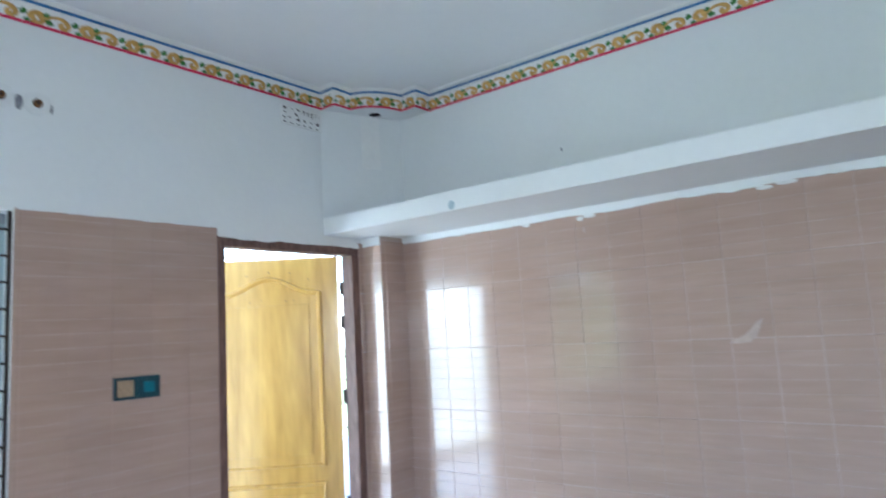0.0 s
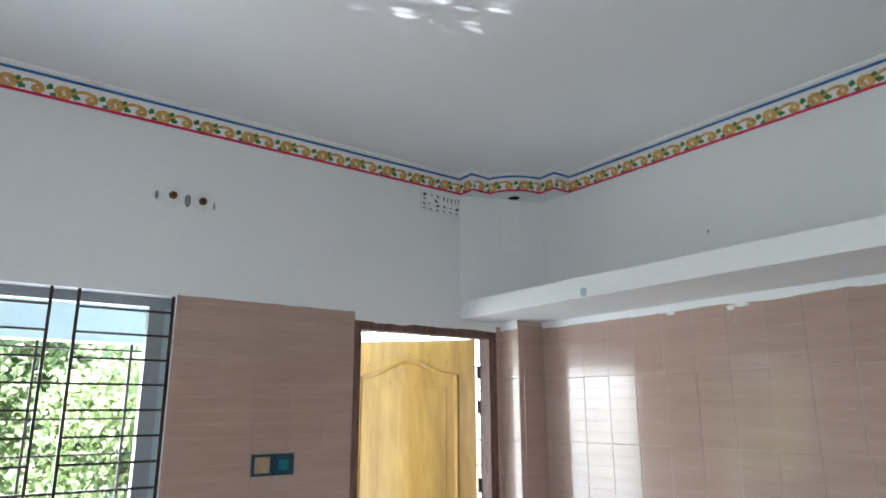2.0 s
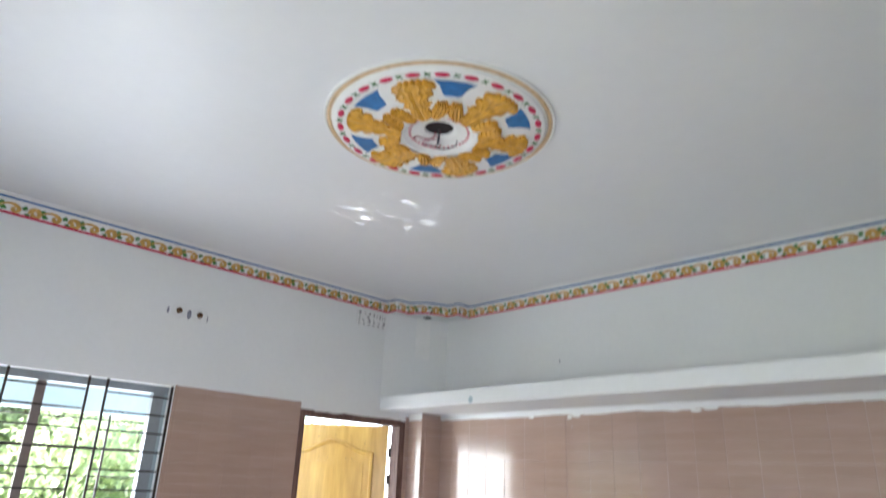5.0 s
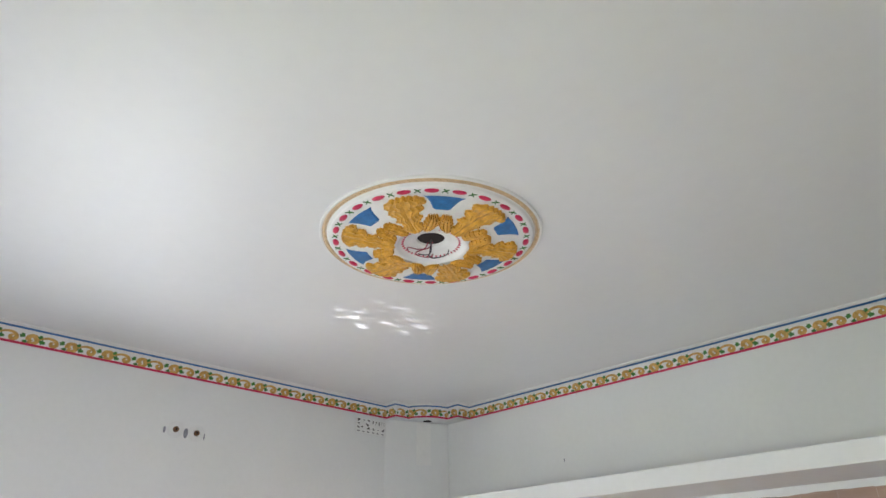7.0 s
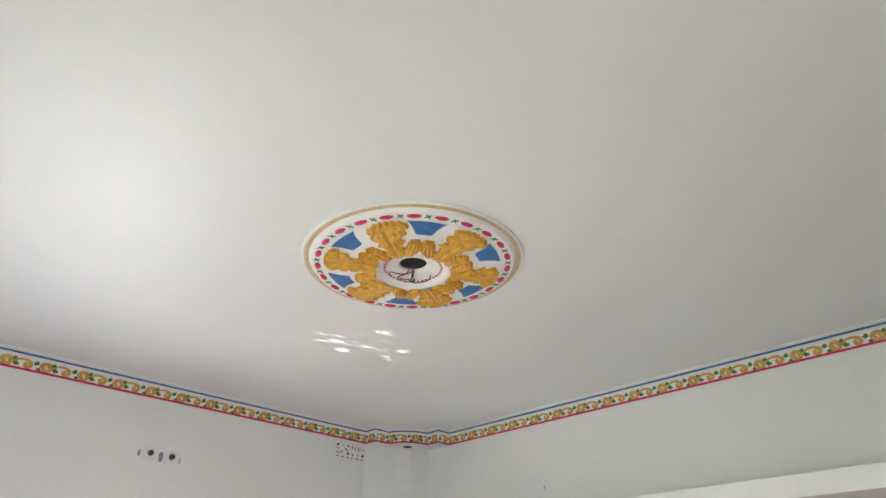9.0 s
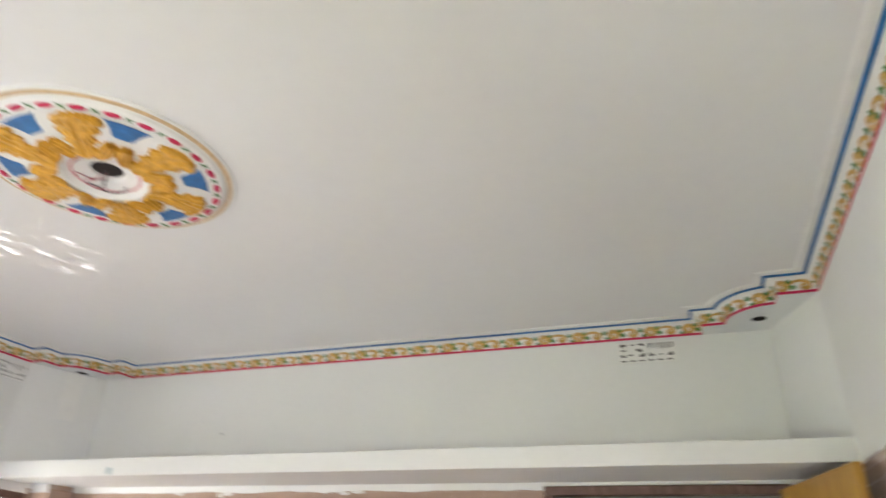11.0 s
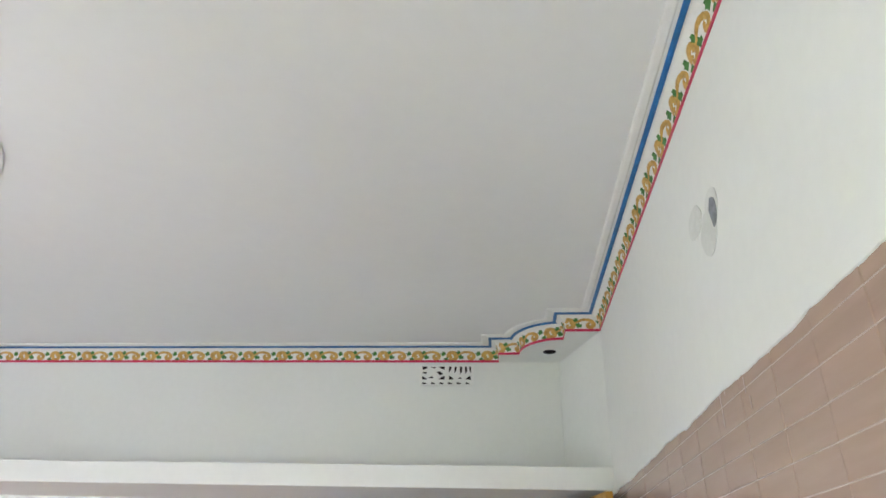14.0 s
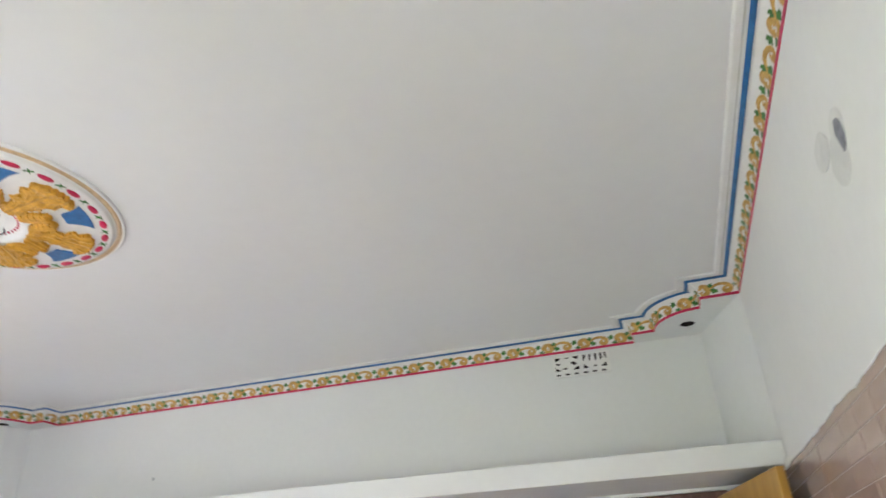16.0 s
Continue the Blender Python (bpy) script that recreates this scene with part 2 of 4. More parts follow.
structure("floor", boxes((-T, YS - T, -0.1, XE + T, T, 0)), FLOORM, "plain cream tiled floor", "floor")
structure("ceiling", boxes((-T, YS - T, ZC, XE + T, T, ZC + 0.12)), CEIL, "smooth white painted ceiling", "ceiling")
structure("concrete_shelf", boxes((0, SHELF[0], SHELF[1], XE, 0, SHELF[2]), bevel=0.006), WHITE, "white painted concrete shelf slab over the tiled wall", "shelf")
for name, a, b, c in (("corner_wall_west", (0.001, -0.588), (0.205, -0.001), (0.001, -0.001)), ("corner_wall_east", (XE - 0.19, -0.001), (XE - 0.001, -0.570), (XE - 0.001, -0.001))):
    structure(name, prism([a, b, c], SHELF[2] + 0.001, ZR - 0.001), WHITE, "white plastered slanting corner wall above the shelf", "wall")
structure("pillar", boxes((0, -0.235, 0, 0.172, 0, SHELF[1])), GROUT, "tile-clad corner pillar beside the doorway", "pillar")

structure("plaster_strip", prism([(0.100, -0.302), (0.146, -0.170), (0.150, -0.172), (0.104, -0.304)], 2.60, ZR - 0.002), PLASTER, "smooth white plaster strip filled below the pipe hole", "plaster strip")

# ---- cornice round the ceiling ----
def arc(cx, cy, rx, ry, a0, a1, n=14):
    return [(cx + rx * math.cos(radians(a0 + (a1 - a0) * k / n)), cy + ry * math.sin(radians(a0 + (a1 - a0) * k / n))) for k in range(n + 1)]


NW = [(0, -0.575), (0.13, -0.575)] + arc(0.13, -0.145, 0.21, 0.275, -90, 0) + [(0.475, -0.145), (0.475, 0)]
NE = [(4.935, 0), (4.935, -0.15)] + [(5.065, -0.155)] + arc(5.315, -0.155, 0.25, 0.265, 180, 270)[1:] + [(5.315, -0.555), (XE, -0.555)]
SE = [(XE, YS + 0.555), (XE - 0.15, YS + 0.555)] + arc(XE - 0.15, YS + 0.15, 0.25, 0.25, 90, 180) + [(XE - 0.555, YS + 0.15), (XE - 0.555, YS)]
SW = [(0.555, YS), (0.555, YS + 0.15)] + arc(0.15, YS + 0.15, 0.25, 0.25, 0, 90) + [(0.15, YS + 0.555), (0, YS + 0.555)]
OUT = NW + NE + SE + SW
OUT = [p for i, p in enumerate(OUT) if math.dist(p, OUT[i - 1]) > 1e-4]
CW, CH = 0.078, 0.094                            # the cornice's width and height


def inset(pts, d):
    res = []
    for i, p in enumerate(pts):
        a, b = Vector(pts[i - 1]), Vector(pts[(i + 1) % len(pts)])
        p = Vector(p)
        n1, n2 = (p - a).normalized(), (b - p).normalized()
        n1, n2 = Vector((n1.y, -n1.x)), Vector((n2.y, -n2.x))
        m = (n1 + n2) / max(0.35, 1 + n1.dot(n2))
        res.append(p + m * d)
    return res


def band(profile, first=0, last=None):
    """A strip along the cornice from (share of the width, height) pairs."""
    bm = bmesh.new()
    rows = [[bm.verts.new((q.x, q.y, z)) for q in inset(OUT, w)] for w, z in profile]
    n = len(OUT)
    for a, b in zip(rows, rows[1:]):
        for i in range(n):
            bm.faces.new((a[i], a[(i + 1) % n], b[(i + 1) % n], b[i]))
    return bm


def cove(u, lift=0.0):
    """Place on the hollow face: u from 0 at the foot to 1 at the top; lift is proud of it."""
    a = u * math.pi / 2
    return (CW * (1 - math.cos(a)) ** 1.35 + lift * math.cos(a), ZR + CH * math.sin(a) - lift * math.sin(a))


cornice = thing("cornice", "white moulded cornice with a painted scroll border, blue and crimson lines", "cornice")
part("moulding", band([(-0.004, ZR - 0.001), *[cove(u, 0.001) for u in np.linspace(0, 0.98, 9)], (CW + 0.004, ZC - 0.009), (CW + 0.024, ZC - 0.008), (CW + 0.031, ZC - 0.005), (CW + 0.034, ZC + 0.002)]), PLASTER, cornice)
part("crimson_line", band([cove(0.0, 0.001), cove(0.0, 0.004), cove(0.105, 0.004), cove(0.11, 0.0)]), PINK, cornice, "crimson painted line")
part("blue_line", band([cove(0.79, 0.0), cove(0.795, 0.005), cove(0.85, 0.007), cove(0.915, 0.005), cove(0.92, 0.0)]), BLUE, cornice, "blue painted raised line")


def corner_plate(name, pts, corner, hole):
    """The lowered corner field outside the cornice, with its round pipe hole."""
    ob = thing(name, "white plaster corner panel with a round pipe hole", "ceiling panel")
    bm = bmesh.new()
    vs = [bm.verts.new((x, y, ZR)) for x, y in pts + [corner]]
    es = [bm.edges.new((vs[i], vs[(i + 1) % len(vs)])) for i in range(len(vs))]
    ring = [bm.verts.new((hole[0] + 0.041 * math.cos(a), hole[1] + 0.041 * math.sin(a), ZR)) for a in np.linspace(0, 2 * math.pi, 24, endpoint=False)]
    es += [bm.edges.new((ring[i], ring[(i + 1) % 24])) for i in range(24)]
    bmesh.ops.triangle_fill(bm, edges=es, use_beauty=True)
    part("panel", bm, WHITE, ob)
    bm = lathe([(0.041, 0.0005), (0.040, ZC - ZR)], 24, Matrix.Translation((hole[0], hole[1], ZR)))
    bmesh.ops.create_circle(bm, cap_ends=True, segments=24, radius=0.05, matrix=Matrix.Translation((hole[0], hole[1], ZC - 0.03)))
    part("pipe_hole", bm, DARK, ob, "open pipe hole lined near-black for its shade")
    return ob


corner_plate("corner_panel", NW, (0, 0), (0.170, -0.232))
corner_plate("corner_panel", NE, (XE, 0), (5.247, -0.206))
corner_plate("corner_panel", SE, (XE, YS), (XE - 0.2, YS + 0.2))
corner_plate("corner_panel", SW, (0, YS), (0.2, YS + 0.2))

# ---- painted border on the cornice ----
LOOP = OUT + [OUT[0]]


def run_at(s):
    """The plan point and the direction on the cornice's foot at the length s along it."""
    for a, b in zip(LOOP, LOOP[1:]):
        d = math.dist(a, b)
        if s <= d:
            return Vector(a) + (Vector(b) - Vector(a)) * (s / d), (Vector(b) - Vector(a)).normalized()
        s -= d
    return Vector(LOOP[-1]), Vector((1, 0))


RISE = 0.156                                     # length of the hollow from foot to top


def stroke(points, widths, z0=0.0015, z1=0.005):
    """A brush stroke along flat points with a width at each."""
    bm = bmesh.new()
    rows = []
    for i, p in enumerate(points):
        a, b = Vector(points[max(0, i - 1)]), Vector(points[min(len(points) - 1, i + 1)])
        d = (b - a).normalized()
        n = Vector((-d.y, d.x)) * widths[i] / 2
        p = Vector(p)
        rows.append([bm.verts.new((p.x - n.x, p.y - n.y, z0)), bm.verts.new((p.x, p.y, z1)), bm.verts.new((p.x + n.x, p.y + n.y, z0))])
    for a, b in zip(rows, rows[1:]):
        bm.faces.new((a[0], a[1], b[1], b[0])), bm.faces.new((a[1], a[2], b[2], b[1]))
    return bm


def spiral(cx, cy, r0, r1, a0, a1, n):
    return [(cx + (r0 + (r1 - r0) * k / n) * math.cos(radians(a0 + (a1 - a0) * k / n)), cy + (r0 + (r1 - r0) * k / n) * math.sin(radians(a0 + (a1 - a0) * k / n))) for k in range(n + 1)]


# one repeat, in metres along (x) and up the slope (y)
tail = [(0.030, 0.052), (0.046, 0.062), (0.064, 0.073), (0.086, 0.079), (0.108, 0.077), (0.128, 0.068), (0.139, 0.052)] + spiral(0.118, 0.044, 0.021, 0.007, 0, -290, 12)
tail_w = [0.013, 0.015, 0.017, 0.019, 0.021, 0.023, 0.025] + [0.026] * 6 + [0.025, 0.023, 0.021, 0.019, 0.017, 0.015, 0.012]
rose = spiral(0.0, 0.049, 0.024, 0.022, 210, -150, 18)
rose_w = [0.016] + [0.036] * 17 + [0.020]
swoosh = [(0.004, 0.063), (-0.007, 0.055), (0.003, 0.048), (0.008, 0.040), (-0.005, 0.034)]


def jag(cx, cy, ang, ln, wd):
    """A small three-pointed leaf outline."""
    raw = [(0, 0), (0.25, 0.35), (0.3, 0.75), (0.55, 0.45), (0.8, 0.6), (1.0, 0.05), (0.75, -0.25), (0.6, -0.6), (0.35, -0.35)]
    c, s = math.cos(radians(ang)), math.sin(radians(ang))
    return [(cx + ln * x * c - wd * y * s, cy + ln * x * s + wd * y * c) for x, y in raw]


def mesh_of(bm, material):
    ob = part("pattern", bm, material)
    me = ob.data
    bpy.data.objects.remove(ob)
    return me


M_TAIL = mesh_of(stroke(tail, tail_w), OCHRE)
M_ROSE = mesh_of(stroke(rose, rose_w, 0.0015, 0.0056), OCHRE)
M_SWOOSH = mesh_of(stroke(swoosh, [0.004, 0.008, 0.007, 0.008, 0.004], 0.0045, 0.0068), PLASTER)
M_LEAVES = [mesh_of(prism(jag(*a), 0.0005, 0.003), GREEN) for a in ((0.030, 0.058, 55, 0.036, 0.026), (0.034, 0.050, -32, 0.044, 0.028), (-0.070, 0.046, 58, 0.042, 0.028), (-0.034, 0.040, -120, 0.036, 0.026))]


def bend(me, s):
    """A copy of a flat piece laid along the cornice from the length s."""
    out = me.copy()
    for v in out.vertices:
        p, d = run_at(s + v.co.x)
        n = Vector((d.y, -d.x))
        u = v.co.y / RISE
        w, z = cove(u, v.co.z)
        q = p + n * w
        v.co = (q.x, q.y, z)
    return out


def hollow(me):
    """A flat piece bent to the hollow of a straight run: x along, y into the room, z up."""
    out = me.copy()
    for v in out.vertices:
        w, z = cove(v.co.y / RISE, v.co.z)
        v.co = (v.co.x, w, z - ZR)
    return out


straight = {}


def border_piece(name, me, s, bent):
    if bent:
        ob = new(name, bend(me, s))
    else:
        if me.name not in straight:
            straight[me.name] = hollow(me)
        p, d = run_at(s)
        m = Matrix(((d.x, d.y, 0), (d.y, -d.x, 0), (0, 0, 1))).transposed().to_4x4()
        m.translation = (p.x, p.y, ZR)
        ob = new(name, straight[me.name])
        ob.matrix_world = m
    ob.parent = cornice


lengths = [math.dist(a, b) for a, b in zip(LOOP, LOOP[1:])]
total = sum(lengths)
long_runs = []
s0 = 0
for d in lengths:
    if d > 1.0:
        long_runs.append((s0, s0 + d))
    s0 += d
PERIOD = 0.2275
count = round(total / PERIOD)
for k in range(count):
    s = (k + 0.35) * total / count
    if long_runs[1][1] > s > long_runs[1][0] + 2.9 and s < long_runs[2][1] + 0.5 or (long_runs[3][0] <= s < long_runs[3][1] - 3.6):
        continue
    flat = any(a < s - 0.07 and s + 0.14 < b for a, b in long_runs)
    border_piece("scroll", M_TAIL, s, not flat)
    border_piece("rose", M_ROSE, s, not flat)
    border_piece("highlight", M_SWOOSH, s, not flat)
    for m in M_LEAVES:
        border_piece("leaf", m, s, not flat)

# ---- ceiling medallion ----
MC = (2.605, -2.485, ZC)
MS = 1.055
med = thing("ceiling_medallion", "round plaster ceiling rose with gold leaves, blue panels and crimson beads", "ceiling rose", MC)
med_m = Matrix.Diagonal((1, 1, -1, 1))           # heights below are measured down from the ceiling


def dish(r):
    """The depth of the medallion's face below the ceiling at the radius r."""
    return 0.028 + 0.030 * max(0.0, min(1.0, (0.400 - r) / 0.235)) ** 1.3


part("body", lathe([(0.4965, -0.003), (0.4965, 0.008), (0.4945, 0.0125), (0.492, 0.0135), (0.486, 0.010), (0.480, 0.0085), (0.466, 0.0085), (0.461, 0.010), (0.456, 0.018), (0.452, 0.025), (0.446, 0.028), (0.405, 0.028)]
                   + [(r, dish(r)) for r in np.linspace(0.398, 0.168, 20)] + [(0.160, 0.0575), (0.152, 0.052), (0.145, 0.045), (0.137, 0.039), (0.118, 0.030), (0.090, 0.022), (0.068, 0.018), (0.063, 0.014), (0.061, -0.002)], 96, med_m), PLASTER, med, smooth=True)
bm = lathe([(0.480, 0.0080), (0.479, 0.0110), (0.469, 0.0110), (0.468, 0.0080)], 96, med_m)
rope = part("rope_ring", bm, CREAM, med, "pale gold rope ring", smooth=True)
for r in (0.4655, 0.4825):
    part("gold_line", lathe([(r - 0.0016, 0.0085), (r - 0.0008, 0.0122), (r + 0.0008, 0.0122), (r + 0.0016, 0.0085)], 96, med_m), CREAM, med, "thin pale ochre line", smooth=True)
bm = bmesh.new()
bmesh.ops.create_uvsphere(bm, u_segments=8, v_segments=5, radius=1, matrix=Matrix.Diagonal((0.0036, 0.0095, 0.0035, 1)))
rope_me = mesh_of(bm, CREAM)
for k in range(120):
    a = 2 * math.pi * k / 120
    ob = new("rope_knot", rope_me)
    ob.parent, ob.matrix_world = rope, Matrix.Translation((0.474 * math.cos(a), 0.474 * math.sin(a), -0.0105)) @ Matrix.Rotation(a + 0.7, 4, "Z")
bm = bmesh.new()
bmesh.ops.create_uvsphere(bm, u_segments=14, v_segments=8, radius=1, matrix=Matrix.Diagonal((0.0135, 0.030, 0.008, 1)))
bead_me = mesh_of(bm, PINK)
bm = stroke([(-0.014, -0.010), (-0.003, -0.003), (0.0, 0.0), (0.003, 0.003), (0.014, 0.010)], [0.002, 0.007, 0.004, 0.007, 0.002], 0, 0.004)
sprig_me = mesh_of(bm, GREEN)
for k in range(24):
    a = radians(-58 + 15 * k)
    ob = new("bead", bead_me)
    ob.parent, ob.matrix_world = med, Matrix.Translation((0.425 * math.cos(a), 0.425 * math.sin(a), -0.028)) @ Matrix.Rotation(a, 4, "Z")
    a += radians(7.5)
    for turn in (0.0, math.pi / 2):
        ob = new("sprig", sprig_me)
        ob.parent, ob.matrix_world = med, Matrix.Translation((0.425 * math.cos(a), 0.425 * math.sin(a), -0.0285)) @ Matrix.Rotation(a + turn + 0.3, 4, "Z") @ Matrix.Diagonal((1, 1, -1, 1))
bm = bmesh.new()
bmesh.ops.create_uvsphere(bm, u_segments=8, v_segments=5, radius=1, matrix=Matrix.Diagonal((0.0042, 0.0075, 0.004, 1)))
dot_me = mesh_of(bm, PINK)
for k in range(40):
    a = 2 * math.pi * k / 40
    ob = new("small_bead", dot_me)
    ob.parent, ob.matrix_world = med, Matrix.Translation((0.129 * math.cos(a), 0.129 * math.sin(a), -0.0355)) @ Matrix.Rotation(a - 1.57, 4, "Z")


def polar_sheet(rows, lift):
    """A sheet on the medallion's face from rows of (radius, half angle in degrees, bulge)."""
    bm = bmesh.new()
    grid = []
    for r, h, b in rows:
        line = []
        for k in range(-6, 7):
            a = radians(h * k / 6)
            z = dish(r) + lift + b * math.cos(k / 6 * math.pi / 2) - (0.004 if abs(k) == 6 else 0)
            line.append(bm.verts.new((r * math.cos(a), r * math.sin(a), -z)))
        grid.append(line)
    for p, q in zip(grid, grid[1:]):
        for k in range(12):
            bm.faces.new((p[k], p[k + 1], q[k + 1], q[k]))
    return bm


LOBE_AT = (0, 0.10, 0.20, 0.28, 0.40, 0.47, 0.54, 0.68, 0.74, 0.79, 0.89, 0.95, 1.0)
LOBE_HALF = (0.030, 0.044, 0.034, 0.031, 0.056, 0.046, 0.040, 0.078, 0.066, 0.062, 0.088, 0.082, 0.060)


def acanthus():
    """A broad leaf with three toothed lobes a side and a scalloped tip, fluted from its foot."""
    bm = bmesh.new()
    rows, cols = 66, 18
    grid = []
    for i in range(rows + 1):
        k = i / rows
        r = 0.160 + 0.222 * k
        lobes = 0.5 - 0.5 * math.cos(2 * math.pi * (k * 2.8))
        half = float(np.interp(k, LOBE_AT, LOBE_HALF))
        tooth = 0.013 * ((k * 9.0) % 1.0)
        line = []
        for j in range(-cols, cols + 1):
            f = j / cols
            wide = half + (tooth if f > 0 else 0.013 * ((k * 9.0 + 0.4) % 1.0)) * abs(f) ** 4
            ang = f * wide / r + radians(5.0) * k * k
            rr = r + 0.008 * k ** 3 * (1 - f * f) + 0.011 * k ** 6 * abs(math.cos(f * math.pi * 2.5)) + 0.012 * abs(f) * (1 - k)
            flute = 0.0065 * (0.4 + 0.6 * k) * (0.5 - abs(math.sin(f * math.pi * 3.0 + 0.35 * math.sin(k * 7))) ** 0.6)
            rib = 0.006 * math.exp(-(f / 0.10) ** 2)
            curl = 0.013 * k ** 2 * (1 - 0.6 * f * f) + 0.007 * lobes * abs(f)
            z = dish(rr) + 0.006 + 0.008 * (1 - f * f) + curl + flute - rib - (0.020 + curl if abs(j) == cols or i == rows else 0)
            line.append(bm.verts.new((rr * math.cos(ang), rr * math.sin(ang), -z)))
        grid.append(line)
    for p, q in zip(grid, grid[1:]):
        for j in range(2 * cols):
            bm.faces.new((p[j], p[j + 1], q[j + 1], q[j]))
    return bm


def side_lobe():
    """A low toothed lobe between two leaves, leaning away from the leaf that it springs from."""
    bm = bmesh.new()
    rows, cols = 28, 10
    grid = []
    for i in range(rows + 1):
        k = i / rows
        half = 0.030 * math.sqrt(max(0.0, 1 - (2 * k - 0.95) ** 2 / 1.25)) + 0.007 * ((k * 5) % 1.0)
        line = []
        for j in range(-cols, cols + 1):
            f = j / cols
            r = 0.168 + 0.098 * k + 0.007 * k ** 3 * math.cos(f * math.pi * 4)
            ang = radians(15.5 + 8.0 * math.sin(k * math.pi * 0.55)) + f * half / r
            flute = 0.004 * math.cos(f * math.pi * 4 + k)
            z = dish(r) + 0.005 + 0.012 * (1 - f * f) + 0.010 * k + flute - (0.018 + 0.010 * k if abs(j) == cols or i in (0, rows) else 0)
            line.append(bm.verts.new((r * math.cos(ang), r * math.sin(ang), -z)))
        grid.append(line)
    for p, q in zip(grid, grid[1:]):
        for j in range(2 * cols):
            bm.faces.new((p[j], p[j + 1], q[j + 1], q[j]))
    return bm


lobe_me = mesh_of(side_lobe(), GOLD)
leaf_me = mesh_of(acanthus(), GOLD)
panel_me = mesh_of(polar_sheet([(0.302, 5.8, 0), (0.307, 7.2, 0.0), (0.325, 8.0, 0.0), (0.350, 9.3, 0.0), (0.372, 11.0, 0.0), (0.391, 13.0, 0)], 0.0035), BLUE)
for k in range(6):
    ob = new("acanthus_leaf", leaf_me)
    ob.parent, ob.matrix_world = med, Matrix.Rotation(radians(-65 + 60 * k), 4, "Z")
    for flip in (1, -1):
        ob = new("side_lobe", lobe_me)
        ob.parent, ob.matrix_world = med, Matrix.Rotation(radians(-65 + 60 * k), 4, "Z") @ Matrix.Diagonal((1, flip, 1, 1))
    ob = new("blue_panel", panel_me)
    ob.parent, ob.matrix_world = med, Matrix.Rotation(radians(-35 + 60 * k), 4, "Z")
bm = bmesh.new()
bmesh.ops.create_circle(bm, cap_ends=True, segments=32, radius=0.0622, matrix=Matrix.Translation((0, 0, -0.004)))
part("centre_hole", bm, DARK, med, "near-black disc painted as the shade in the fan hook hole")


def cable(pts, r, material, name, parent):
    cu = bpy.data.curves.new(name, "CURVE")
    cu.dimensions, cu.bevel_depth, cu.bevel_resolution, cu.resolution_u = "3D", r, 1, 8
    sp = cu.splines.new("BEZIER")
    sp.bezier_points.add(len(pts) - 1)
    for b, p in zip(sp.bezier_points, pts):
        b.co, b.handle_left_type, b.handle_right_type = p, "AUTO", "AUTO"
    cu.materials.append(material)
    ob = new(name, cu)
    ob.parent = parent
    return ob


cable([(-0.02, 0.0, -0.024), (-0.05, 0.01, -0.036), (-0.10, 0.0, -0.044), (-0.125, 0.04, -0.036), (-0.10, 0.08, -0.039), (-0.06, 0.07, -0.044)], 0.0030, WIRE_R, "red_wire", med)
cable([(-0.01, 0.01, -0.024), (-0.05, 0.04, -0.044), (-0.085, 0.075, -0.048), (-0.06, 0.11, -0.045), (-0.01, 0.115, -0.042), (0.01, 0.10, -0.036)], 0.0026, WIRE_K, "black_wire", med)
cable([(0.0, 0.01, -0.024), (-0.04, 0.02, -0.036), (-0.07, -0.02, -0.045), (-0.10, -0.05, -0.036), (-0.12, -0.03, -0.036)], 0.0026, WIRE_R, "red_wire", med)
cable([(0.01, -0.01, -0.024), (-0.03, 0.03, -0.033), (-0.06, 0.05, -0.045), (-0.09, 0.05, -0.042), (-0.11, 0.02, -0.039)], 0.0024, WIRE_K, "black_wire", med)

med.scale = (MS, MS, 1)

# ---- windows and grille ----
def window_frame(at_x, y0, y1, z0, z1, muls):
    ob = thing("window", "brown aluminium window frame with tall mullions", "window")
    ob["kind"] = "structure"
    d = 0.03
    part("window_frame", boxes((at_x - d, y0, z1 - 0.05, at_x + d, y1, z1), (at_x - d, y0, z0, at_x + d, y1, z0 + 0.05), (at_x - d, y0, z0 + 0.05, at_x + d, y0 + 0.05, z1 - 0.05), (at_x - d, y1 - 0.10, z0 + 0.05, at_x + d, y1 - 0.025, z1 - 0.05)), ALUGREY, ob)
    for y in muls:
        part("mullion", boxes((at_x - 0.010, y - 0.027, z0 + 0.05, at_x + 0.010, y + 0.027, z1 - 0.05), bevel=0.004), ALU, ob)
    return ob


win = window_frame(-0.115, WIN[0], WIN[1], WIN[2], WIN[3], (-3.72, -3.175))
part("channel", boxes((-0.14, -2.425, WIN[2] + 0.05, -0.092, WIN[1], WIN[3] - 0.05)), PALEBLUE, win, "pale sealing strip")

grille = thing("window_grille", "black welded steel window grille", "window grille")
GY = [-2.409, -2.829, -2.941, -3.39, -3.49, -3.94, -4.04]
for i, y in enumerate(GY):
    part("upright", boxes((-0.018, y - 0.007, WIN[2], -0.004, y + 0.007, WIN[3]), bevel=0.002), STEEL, grille)
z = 2.007
k = 0
while z > WIN[2] + 0.03:
    for a, b in ((0, 1), (2, 3), (4, 5)):
        part("crossbar", boxes((-0.017, GY[b], z - 0.0055, -0.007, GY[a], z + 0.0055)), STEEL, grille)
    for a, b in ((1, 2), (3, 4), (5, 6)):
        if k % 4 == 3:
            part("crossbar", boxes((-0.017, GY[b], z - 0.0055, -0.007, GY[a], z + 0.0055)), STEEL, grille)
    z -= 0.1175
    k += 1

